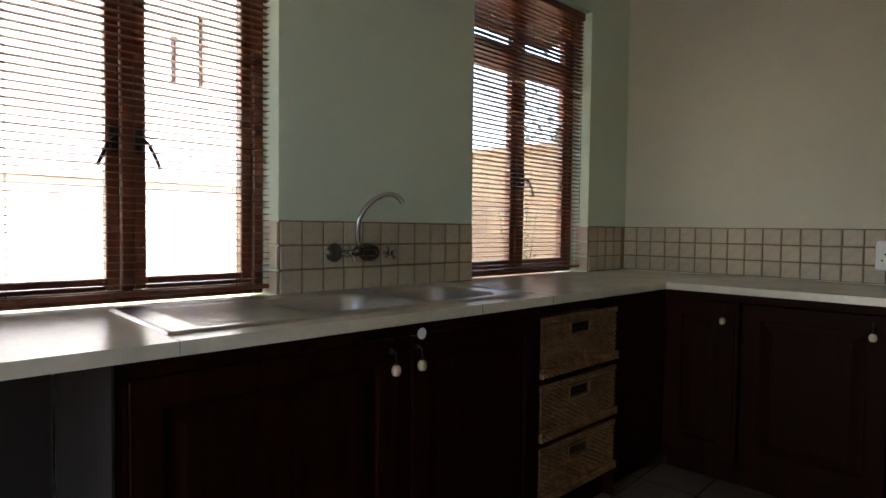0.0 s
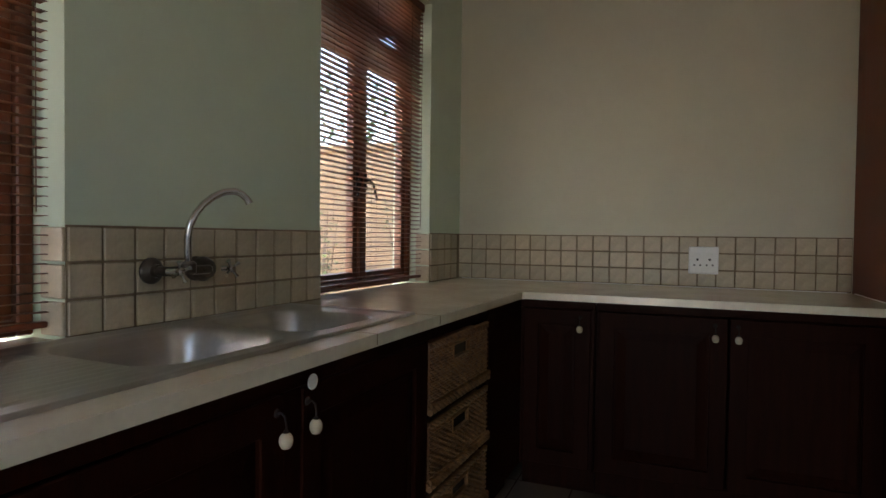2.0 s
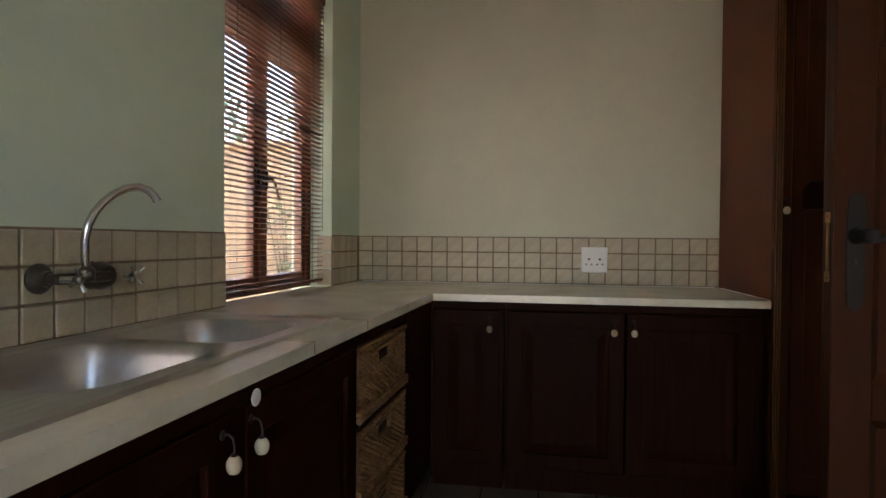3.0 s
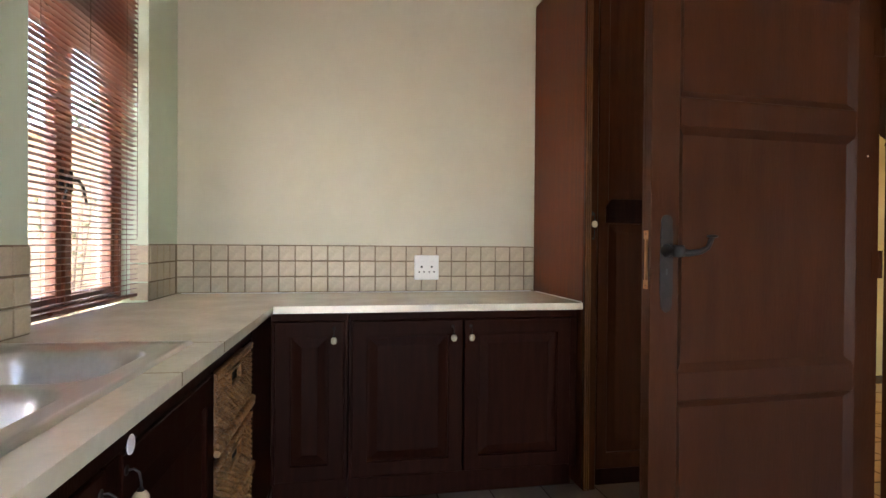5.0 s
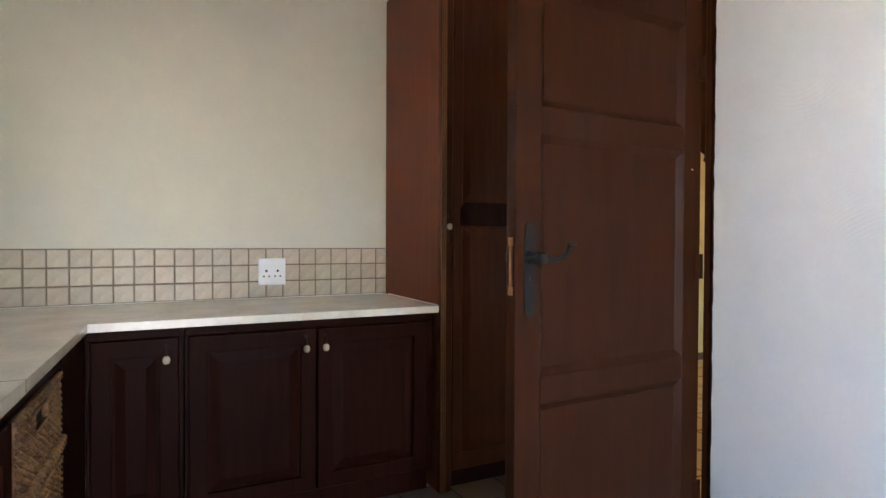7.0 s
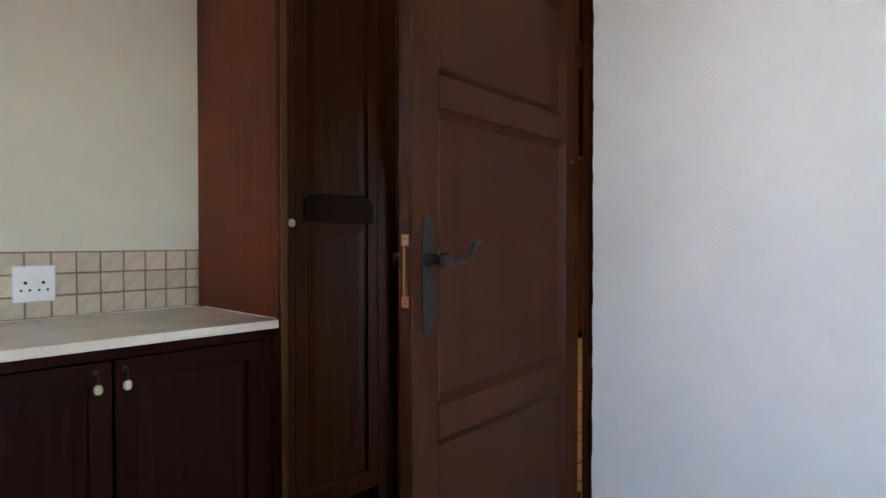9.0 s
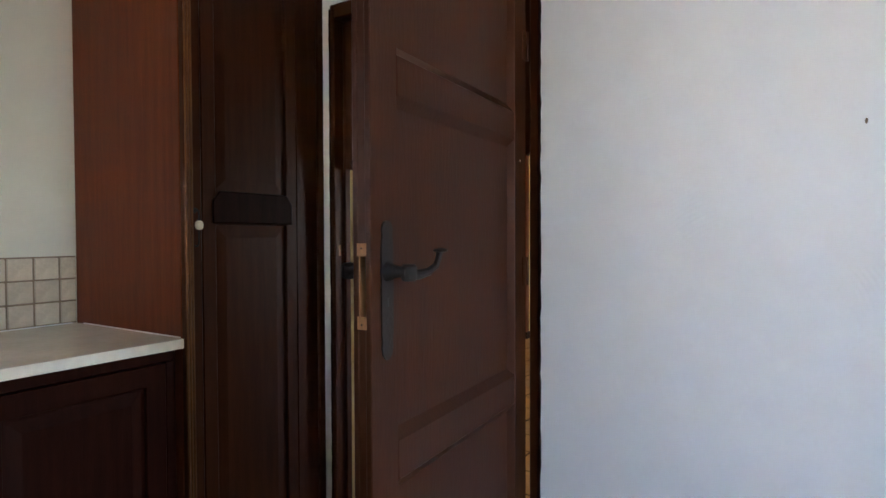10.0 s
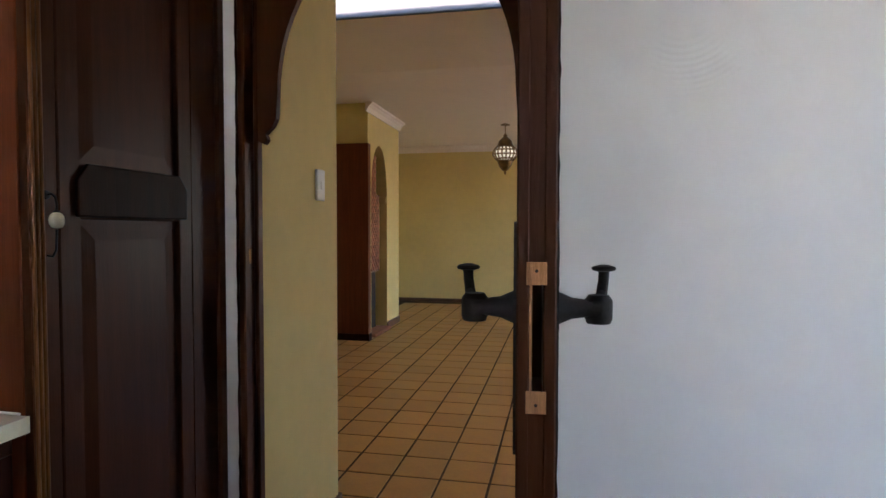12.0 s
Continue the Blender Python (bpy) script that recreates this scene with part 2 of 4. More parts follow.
# ---- the setting ----
KX, NY, SY = 3.188, 2.054, -0.58          # kitchen faces: back wall, window wall, door wall
SKEW = pose(1.4, 2.054, 0, 0, 0, -2.86) @ pose(-1.4, -2.054, 0)   # the window wall stands a little out of square
CT = 0.869                                # worktop height
W1, W2 = (0.06, 0.915), (1.849, 2.785)    # the windows' openings along the wall
WZ0, WZ1 = 0.835, 2.30

bm = bmesh.new()
bx(bm, -2.42, KX + 0.015, NY, 2.27, -0.1, WZ0), bx(bm, -2.42, KX + 0.015, NY, 2.27, WZ1, 2.75)
for a, b in ((-2.42, W1[0]), (W1[1], W2[0]), (W2[1], KX + 0.015)):
    bx(bm, a, b, NY, 2.27, WZ0, WZ1)
wall_north = structure("wall_north", bm, PLASTER_N, "plastered kitchen wall with a greenish light cast in its colour and two windows above the worktop", "wall")
wall_north.matrix_basis = SKEW
wall_east = structure("wall_east", box(KX, 3.4, -0.65, 2.27, -0.1, 2.75), PLASTER, "cream plastered kitchen wall behind the corner worktop", "wall")
# the gap in this unseen wall is added to let in fill light
bm = bmesh.new()
bx(bm, -2.6, -2.4, -0.65, 0.55, -0.1, 2.75), bx(bm, -2.6, -2.4, 1.55, 2.5, -0.1, 2.75), bx(bm, -2.6, -2.4, 0.55, 1.55, 2.15, 2.75)
structure("wall_west", bm, PLASTER, "plain cream plastered kitchen wall", "wall")
DX0, DX1, DZ = 1.553, 2.450, 2.12        # the doorway with its frame
for nm, y0, y1, m_, lab in (("wall_south", -0.65, SY, PLASTER_S, "white hand-trowelled plaster wall beside the door"),
                            ("wall_hall_north", -0.72, -0.65, YELLOW, "yellow plastered hall side of the door wall")):
    bm = bmesh.new()
    bx(bm, -2.4, DX0, y0, y1, -0.1, 2.75), bx(bm, DX1, KX if y1 == SY else 2.466, y0, y1, -0.1, 2.75), bx(bm, DX0, DX1, y0, y1, DZ, 2.75)
    structure(nm, bm, m_, lab, "wall")
structure("ceiling_kitchen", box(-2.6, 3.4, -0.72, 2.5, 2.75, 2.85), CEIL, "plain white painted kitchen ceiling", "ceiling")
structure("wall_hall_side", box(2.466, 3.4, -1.365, -0.65, -0.1, 2.75), YELLOW, "yellow plastered hall wall with a light switch", "wall")
structure("wall_room_north", box(3.4, 4.45, -1.365, -1.22, -0.1, 2.75), YELLOW, "yellow plastered living room wall", "wall")
structure("wall_room_east", box(4.3, 4.45, -8.5, -1.365, -0.1, 2.75), YELLOW, "yellow plastered living room side wall", "wall")
structure("wall_room_south", box(-2.6, 4.45, -8.65, -8.5, -0.1, 2.75), YELLOW, "yellow plastered end wall of the living room", "wall")
# opening in this unseen wall is added to brighten the living room
bm = bmesh.new()
bx(bm, -2.6, -2.4, -8.5, -7.7, -0.1, 2.75), bx(bm, -2.6, -2.4, -5.5, -0.65, -0.1, 2.75), bx(bm, -2.6, -2.4, -7.7, -5.5, 2.1, 2.75), bx(bm, -2.6, -2.4, -7.7, -5.5, -0.1, 0.5)
structure("wall_room_west", bm, YELLOW, "yellow plastered living room side wall", "wall")
RC = 2.58                                 # living room ceiling
RH, RY0, RY1, RS = 2.72, -2.0, -2.97, -3.95   # raised strip: its height, edges, and the foot of the slope behind it
bm = bmesh.new()
bx(bm, -2.4, 4.3, -8.5, RS, RC, RC + 0.12), bx(bm, -2.4, 2.466, -1.365, -0.72, RC, RC + 0.12), bx(bm, -2.4, 4.3, RY0, -1.365, RC, RC + 0.27)
bx(bm, -2.4, 0.4, RY1, RY0, RH, RH + 0.13), bx(bm, 3.6, 4.3, RY1, RY0, RH, RH + 0.13)
v = [bm.verts.new((x, y, z)) for x in (-2.4, 4.3) for y, z in ((RY1, RH), (RS, RC), (RS, RC + 0.12), (RY1, RH + 0.13))]
for q in ((0, 1, 5, 4), (1, 2, 6, 5), (2, 3, 7, 6), (3, 0, 4, 7), (0, 3, 2, 1), (4, 5, 6, 7)):
    bm.faces.new([v[k] for k in q])
structure("ceiling_room", bm, CEIL, "white painted living room ceiling with a rooflight", "ceiling")
ROOFLIGHT = bpy.data.materials.new("translucent_sheet")
ROOFLIGHT.use_nodes = True
rn = ROOFLIGHT.node_tree
tr = rn.nodes.new("ShaderNodeBsdfTranslucent")
tr.inputs["Color"].default_value = (0.20, 0.187, 0.175, 1)
rn.links.new(tr.outputs["BSDF"], rn.nodes["Material Output"].inputs["Surface"])
structure("rooflight", box(0.35, 3.65, RY1 - 0.05, RY0 + 0.05, RH - 0.016, RH - 0.006), ROOFLIGHT, "bright white translucent rooflight sheet", "rooflight")
bm = bmesh.new()
bx(bm, -2.9, 3.7, -0.9, 2.86, 2.86, 2.95), bx(bm, -2.9, 3.7, 2.48, 2.86, 2.50, 2.58), bx(bm, -2.9, 3.7, 2.86, 2.89, 2.46, 2.95)
structure("roof_eave", bm, EAVE, "dark timber eave of the roof outside the windows", "roof")
structure("floor", box(-2.6, 4.45, -8.65, 2.27, -0.2, -0.002), FGROUT, "dark grouted bed of the tiled floor", "floor")

# outside
structure("ground", box(-40, 40, -40, 60, -0.6, -0.3), PATHM, "sunlit paving outside the kitchen", "ground")
bm = bmesh.new()
bx(bm, 6.3, 6.5, -6.0, 6.19, -0.3, 2.15), bx(bm, 6.26, 6.54, -6.0, 6.15, 2.15, 2.23, 0.01)
structure("garden_wall", bm, OUTWALL, "ochre plastered garden wall with a coping", "wall")
bm = bmesh.new()
bx(bm, -12, 6.5, 6.2, 6.4, -0.3, 1.50), bx(bm, -12, 6.5, 6.16, 6.44, 1.50, 1.57, 0.01)
structure("yard_wall", bm, PALEWALL, "pale cream plastered yard wall with a coping", "wall")



def neighbour_house():
    """The white house beyond the yard wall: one facade with tall slit windows under a shallow roof."""
    t = thing("house", pose(0, 9.5, -0.3), "white plastered house with slit windows beyond the yard wall", "house")
    slits = ((3.50, 3.55, 4.3), (3.92, 3.55, 4.7), (4.62, 4.0, 5.2))
    xs = [-8.0] + [q for x, z0, z1 in slits for q in (x - 0.06, x + 0.06)] + [6.0]
    bm = bmesh.new()
    for a, b in zip(xs[::2], xs[1::2]):
        bx(bm, a, b, 0, 0.25, 0, 5.9)
    for x, z0, z1 in slits:
        bx(bm, x - 0.06, x + 0.06, 0, 0.25, 0, z0), bx(bm, x - 0.06, x + 0.06, 0, 0.25, z1, 5.9)
    bx(bm, -8.0, -7.75, 0.25, 7, 0, 5.9), bx(bm, 5.75, 6.0, 0.25, 7, 0, 5.9), bx(bm, -7.75, 5.75, 6.75, 7, 0, 5.9)
    part("wall", bm, PLASTER_W, t)
    bm = bmesh.new()
    bx(bm, -8.3, 6.3, -0.2, 7.3, 5.9, 6.02, 0.02)
    part("roof", bm, EAVE, t, "flat dark roof edge")
    for x, z0, z1 in slits:
        w = part("window", frame_rect(bmesh.new(), x - 0.06, x + 0.06, z0, z1, 0.015, 0.10, 0.15), MERANTI, t)
        part("pane", box(x - 0.046, x + 0.046, 0.12, 0.128, z0 + 0.014, z1 - 0.014), GLASS, w)


# ---- windows and blinds ----
def frame_rect(bm, x0, x1, z0, z1, w, y0, y1, bev=0.004):
    bx(bm, x0, x0 + w, y0, y1, z0, z1, bev), bx(bm, x1 - w, x1, y0, y1, z0, z1, bev)
    bx(bm, x0 + w, x1 - w, y0, y1, z0, z0 + w, bev), bx(bm, x0 + w, x1 - w, y0, y1, z1 - w, z1, bev)
    return bm


def window(name, x0, x1):
    """A two-light timber casement with arched toplights, in the wall's opening."""
    t = tagged(thing(name, SKEW, "varnished reddish timber casement window with arched toplights", "window"), kind="structure")
    z0, z1, zt, xm = WZ0 + 0.035, WZ1, 1.93, (x0 + x1) / 2
    bm = frame_rect(bmesh.new(), x0, x1, z0, z1, 0.035, 2.165, 2.245)
    bx(bm, xm - 0.017, xm + 0.017, 2.168, 2.242, z0 + 0.035, z1 - 0.035, 0.004)
    for a, b in ((x0 + 0.035, xm - 0.017), (xm + 0.017, x1 - 0.035)):
        bx(bm, a, b, 2.168, 2.242, zt, zt + 0.06, 0.004)
    fr = part("window_frame", bm, MERANTI, t)
    for a, b in ((x0 + 0.035, xm - 0.017), (xm + 0.017, x1 - 0.035)):
        part("casement", frame_rect(bmesh.new(), a + 0.002, b - 0.002, z0 + 0.037, zt - 0.002, 0.036, 2.178, 2.222), MERANTI, t)
        top = bmesh.new()
        lo, hi, c, w = zt + 0.062, z1 - 0.037, (a + b) / 2, (b - a) / 2 - 0.002
        frame_rect(top, a + 0.002, b - 0.002, lo, hi, 0.03, 2.178, 2.222)
        for s in (-1, 1):
            pts = [(c + s * w, hi)] + [(c + s * w * math.cos(radians(q)), lo + 0.08 + (hi - lo - 0.12) * math.sin(radians(q))) for q in range(0, 91, 15)] + [(c, hi)]
            prism(top, pts, 2.186, 2.214)
        part("toplight", top, MERANTI, t)
        p1 = part("pane", box(a + 0.03, b - 0.03, 2.198, 2.202, z0 + 0.06, zt - 0.03), GLASS, t)
        p2 = part("pane", box(a + 0.03, b - 0.03, 2.198, 2.202, lo + 0.025, hi - 0.025), GLASS, t)
        p1.visible_shadow = p2.visible_shadow = False
        s = -1 if a < xm - 0.1 else 1
        hx = xm + s * 0.034
        bm = box(hx - 0.011, hx + 0.011, 2.168, 2.178, 1.315, 1.395, 0.003)
        tube(bm, [(hx, 2.172, 1.355), (hx, 2.15, 1.36), (hx + s * 0.02, 2.142, 1.34), (hx + s * 0.045, 2.140, 1.285), (hx + s * 0.05, 2.140, 1.27)], [0.007, 0.007, 0.006, 0.005, 0.006], 8)
        part("casement_fastener", bm, IRON, t, "dark metal casement fastener", True)
    part("window_sill", box(x0 + 0.001, x1 - 0.001, 2.055, 2.165, WZ0 + 0.001, CT - 0.004, 0.003), COUNTER, t, "pale sill level with the worktop")
    return t


def blind(x0, x1, tilt, label):
    """A slatted blind let down to the sill: head rail, slats, bottom rail, ladder cords."""
    t = thing("venetian_blind", SKEW @ pose((x0 + x1) / 2, 2.105, 0), label, "blind", "kitchen blinds")
    w = (x1 - x0) / 2 - 0.012
    part("head_rail", box(-w, w, -0.018, 0.018, 2.255, 2.295, 0.003), SLAT, t)
    part("bottom_rail", box(-w, w, -0.0127, 0.0127, 0.893, 0.908, 0.004, 2), SLAT, t, "thicker bottom rail")
    bm = bmesh.new()
    n = 6
    for i in range(n):
        a, b = -0.0127 + 0.0254 * i / n, -0.0127 + 0.0254 * (i + 1) / n
        h = lambda q: 0.0018 * (1 - (q / 0.0127) ** 2)
        v = [bm.verts.new(p) for p in ((-w, a, h(a)), (w, a, h(a)), (w, b, h(b)), (-w, b, h(b)), (-w, a, h(a) - 0.0012), (w, a, h(a) - 0.0012), (w, b, h(b) - 0.0012), (-w, b, h(b) - 0.0012))]
        bm.faces.new(v[:4]), bm.faces.new(v[4:][::-1])
        for k in ((0, 1, 5, 4), (2, 3, 7, 6), (1, 2, 6, 5), (3, 0, 4, 7)):
            if (k[0] == 0 and i == 0) or (k[0] == 2 and i == n - 1) or k[0] in (1, 3):
                bm.faces.new([v[q] for q in k])
    me = mesh_of("slat", bm, SLAT, True)
    z = 0.928
    while z < 2.25:
        part("slat", me, SLAT, t, m=pose(0, 0, z, tilt + random.uniform(-1.5, 1.5), random.uniform(-0.06, 0.06), 0))
        z += 0.0215
    for x in (-w * 0.72, 0.0, w * 0.72):
        for y in (-0.0133, 0.0133):
            part("ladder_cord", tube(bmesh.new(), [(x, y, 0.9), (x, y, 2.26)], 0.0009, 5), CORD, t)
    part("pull_cord", tube(bmesh.new(), [(w - 0.03, -0.02, 1.15), (w - 0.03, -0.02, 2.26)], 0.0012, 5), CORD, t)
    return t


neighbour_house()
window("window_1", *W1)
window("window_2", *W2)
blind(*W1, -2.0, "dark reddish-brown slatted blind lowered over the sink window")
blind(*W2, -6.0, "dark reddish-brown slatted blind lowered over the corner window")

# ---- worktop and sink ----
SX0, SX1, SF, SB = 0.40, 1.658, 1.553, 2.028
CF, CE = 1.478, 2.505                     # front edges of the two legs
bm = bmesh.new()
t0 = CT - 0.031
for a, b, c, d in ((-0.9, SX0 + 0.015, CF, NY), (SX0 + 0.015, SX1 - 0.015, CF, SF + 0.015), (SX0 + 0.015, SX1 - 0.015, SB - 0.015, NY), (SX1 - 0.015, KX, CF, NY)):
    bx(bm, a, b, c, d, t0, CT)
bm.transform(SKEW)
bx(bm, CE, KX - 0.001, 0.045, 1.46, t0 + 0.0002, CT - 0.0003)
bmesh.ops.remove_doubles(bm, verts=bm.verts, dist=0.0005)
worktop = tagged(part("worktop", bm, COUNTER), "cream stone-look L-shaped worktop with fine cracks at the joints", "worktop")
be = worktop.modifiers.new("edge", "BEVEL")
be.width, be.segments, be.limit_method, be.angle_limit = 0.004, 2, "ANGLE", radians(50)
for q, (a, b, c, d) in enumerate(((1.668, 1.6695, CF - 0.001, 1.62), (1.30, 1.3013, CF - 0.001, SF), (0.398, 0.3993, CF - 0.001, SF + 0.02))):
    part("joint", box(a, b, c, d, t0 + 0.004, CT + 0.0006), GROUT, worktop, "thin dark worktop joint", m=SKEW)


def smooth(e0, e1, x):
    q = min(1, max(0, (x - e0) / (e1 - e0)))
    return q * q * (3 - 2 * q)


def bowl(x, y, cx, cy, hx, hy, r):
    """Signed distance to a rounded rectangle."""
    qx, qy = abs(x - cx) - hx + r, abs(y - cy) - hy + r
    return math.hypot(max(qx, 0), max(qy, 0)) + min(max(qx, qy), 0) - r


def sink():
    t = thing("kitchen_sink", SKEW @ pose(0, 0, CT), "stainless steel double-bowl sink with ribbed drainer let into the worktop", "sink")
    nx, ny = 244, 90
    bm, grid = bmesh.new(), []
    for i in range(nx + 1):
        x = SX0 + (SX1 - SX0) * i / nx
        col = []
        for j in range(ny + 1):
            y = SF + (SB - SF) * j / ny
            e = min(x - SX0, SX1 - x, y - SF, SB - y)
            z = 0.001 + 0.007 * smooth(0, 0.006, e) - 0.005 * smooth(0.012, 0.03, e)
            for cx, hx in ((0.985, 0.190), (1.390, 0.172)):
                d = bowl(x, y, cx, 1.798, hx, 0.180, 0.085)
                z -= 0.15 * smooth(0.004, -0.062, d) + 0.008 * smooth(-0.06, -0.17, d)
            if x < 0.80:
                k = smooth(0.47, 0.50, x) * smooth(0.79, 0.74, x) * smooth(1.60, 1.63, y) * smooth(1.985, 1.955, y)
                z += 0.0025 * k * math.cos((y - 1.60) * 2 * math.pi / 0.026) - 0.001
            col.append(bm.verts.new((x, y, z)))
        grid.append(col)
    for a, b in zip(grid, grid[1:]):
        for j in range(ny):
            bm.faces.new((a[j], b[j], b[j + 1], a[j + 1]))
    me = mesh_of("basin", bm, STEEL)
    me.shade_smooth()
    part("basin", me, STEEL, t)
    for cx in (0.985, 1.390):
        part("waste", lathe(bmesh.new(), [(0.036, 0), (0.036, 0.003), (0.028, 0.004), (0.024, 0.001), (0.004, 0.0005)], pose(cx, 1.798, -0.154), 24), CHROME, t, "chrome waste outlet", True)
    return t


def cross_handle(c, tilt):
    bm = bmesh.new()
    for k in range(4):
        a = radians(tilt + 90 * k)
        d = Vector((math.cos(a) * 0.028, 0, math.sin(a) * 0.028))
        tube(bm, [Vector(c) + Vector((0, -0.004, 0)), Vector(c) + Vector((0, -0.008, 0)) + d * 0.7, Vector(c) + Vector((0, -0.009, 0)) + d], [0.0045, 0.004, 0.0065], 8)
    lathe(bm, [(0.009, 0), (0.011, 0.006), (0.011, 0.014), (0.006, 0.018)], pose(c[0], c[1] + 0.004, c[2], 90), 14)
    return bm


def tap():
    t = thing("wall_mixer_tap", SKEW @ pose(0.012, -0.003, 0.006), "worn chrome wall-mounted mixer tap with swan-neck spout and cross handles", "tap")
    z = 1.005
    for x in (1.112, 1.252):
        part("flange", lathe(bmesh.new(), [(0.034, 0), (0.034, 0.006), (0.026, 0.016), (0.018, 0.02), (0.016, 0.03)], pose(x, 2.045, z, 90), 24), BRONZE, t, "tarnished dark wall flange", True)
    bm = tube(bmesh.new(), [(1.112, 2.02, z), (1.112, 1.992, z), (1.120, 1.985, z), (1.245, 1.985, z), (1.252, 1.992, z), (1.252, 2.02, z)], 0.0125, 14)
    lathe(bm, [(0.012, 0), (0.019, 0.006), (0.019, 0.03), (0.013, 0.036)], pose(1.178, 1.985, z - 0.012), 18)
    lathe(bm, [(0.034, 0), (0.034, 0.012), (0.024, 0.03), (0.012, 0.034)], pose(1.252, 2.02, z, 90), 20)
    part("mixer_body", bm, BRONZE, t, "", True)
    pts = [(1.178, 1.985, z + 0.02), (1.172, 1.982, z + 0.05), (1.166, 1.976, z + 0.085), (1.168, 1.97, z + 0.118), (1.180, 1.963, z + 0.148), (1.198, 1.956, z + 0.172), (1.222, 1.948, z + 0.193), (1.250, 1.939, z + 0.208),
           (1.276, 1.929, z + 0.213), (1.296, 1.920, z + 0.207), (1.309, 1.913, z + 0.194), (1.315, 1.909, z + 0.181)]
    bm = tube(bmesh.new(), pts, [0.0095] * (len(pts) - 1) + [0.0108], 14)
    part("spout", bm, CHROME, t, "curved chrome spout", True)
    part("handle", cross_handle((1.122, 1.955, z), 20), CHROME, t, "chrome cross handle", True)
    part("handle", cross_handle((1.302, 1.965, z), 35), CHROME, t, "chrome cross handle", True)
    for x, y in ((1.122, 1.96), (1.302, 1.97)):
        part("spindle", tube(bmesh.new(), [(x, y, z), (x - 0.012, 1.985, z)], 0.008, 10), CHROME, t)
    return t


sink()
tap()


# ---- cabinets ----
def raised(bm, x0, x1, z0, z1, back, rise):
    """A raised-and-fielded panel: a sloping border round a flat field. Front looks to -y."""
    for k, (i, y) in enumerate(((0, back), (0.012, back - 0.001), (0.045, back - rise), (0.05, back - rise))):
        ring = [bm.verts.new(p) for p in ((x0 + i, y, z0 + i), (x1 - i, y, z0 + i), (x1 - i, y, z1 - i), (x0 + i, y, z1 - i))]
        if k:
            for q in range(4):
                bm.faces.new((last[q], last[(q + 1) % 4], ring[(q + 1) % 4], ring[q]))
        last = ring
    bm.faces.new(last)


def grid_frame(xs, zs, holes, y0, y1, bev=0.0025):
    """One skin made of the cells between xs and zs, but for the holes (i, k), from y0 to y1."""
    bm, vs = bmesh.new(), {}
    vert = lambda i, y, k: vs.setdefault((i, y, k), bm.verts.new((xs[i], y, zs[k]))) if (i, y, k) not in vs else vs[(i, y, k)]
    full = {(i, k) for i in range(len(xs) - 1) for k in range(len(zs) - 1)} - set(holes)
    for i, k in full:
        bm.faces.new([vert(*q) for q in ((i, y0, k), (i + 1, y0, k), (i + 1, y0, k + 1), (i, y0, k + 1))])
        bm.faces.new([vert(*q) for q in ((i, y1, k), (i, y1, k + 1), (i + 1, y1, k + 1), (i + 1, y1, k))])
        for di, dk, p, q in ((-1, 0, (i, k), (i, k + 1)), (1, 0, (i + 1, k), (i + 1, k + 1)), (0, -1, (i, k), (i + 1, k)), (0, 1, (i, k + 1), (i + 1, k + 1))):
            if (i + di, k + dk) not in full:
                bm.faces.new([vert(*c) for c in ((p[0], y0, p[1]), (q[0], y0, q[1]), (q[0], y1, q[1]), (p[0], y1, p[1]))])
    bmesh.ops.recalc_face_normals(bm, faces=bm.faces)
    es = [e for e in bm.edges if len(e.link_faces) == 2 and e.calc_face_angle() > 1]
    bmesh.ops.bevel(bm, geom=es, offset=bev, segments=1, affect="EDGES", profile=0.5)
    return bm


def panel_leaf(w, z0, z1, stile=0.065, panels=None, thick=0.022, rise=0.010):
    """A framed leaf from x 0 to w, its face at y 0 and its back at y thick."""
    panels = panels or [(z0 + stile, z1 - stile)]
    zs = [z0] + [q for p in panels for q in p] + [z1]
    return grid_frame([0, stile, w - stile, w], zs, [(1, 1 + 2 * k) for k in range(len(panels))], 0, thick)


def leaf_panels(leaf, material, w, panels, stile=0.065, thick=0.022, rise=0.010):
    """The raised panels of a leaf, one part each."""
    for a, b in panels:
        bm = bmesh.new()
        raised(bm, stile - 0.001, w - stile + 0.001, a - 0.001, b + 0.001, 0.013, rise)
        bx(bm, stile - 0.001, w - stile + 0.001, 0.0135, thick, a - 0.001, b + 0.001)
        part("raised_panel", bm, material, leaf)


def drop_knob(parent, x, z):
    """A wire hook on the leaf's face with an egg-shaped ceramic knob hanging from it."""
    bm = tube(bmesh.new(), [(x, 0.0, z + 0.048), (x, -0.012, z + 0.050), (x, -0.020, z + 0.044), (x, -0.023, z + 0.028), (x, -0.022, z + 0.012)], 0.0022, 8)
    lathe(bm, [(0.009, 0), (0.008, 0.003), (0.003, 0.005)], pose(x, 0.001, z + 0.048, 90), 12)
    lathe(bm, [(0.006, 0), (0.005, 0.004), (0.002, 0.006)], pose(x, -0.022, z + 0.014), 10)
    part("hook", bm, IRON, parent, "dark metal drop hook", True)
    part("knob", lathe(bmesh.new(), [(0.004, -0.016), (0.009, -0.014), (0.0125, -0.008), (0.0138, 0), (0.0125, 0.007), (0.009, 0.0125), (0.004, 0.0155)], pose(x, -0.022, z), 18), IVORY, parent, "ivory ceramic egg-shaped knob", True)


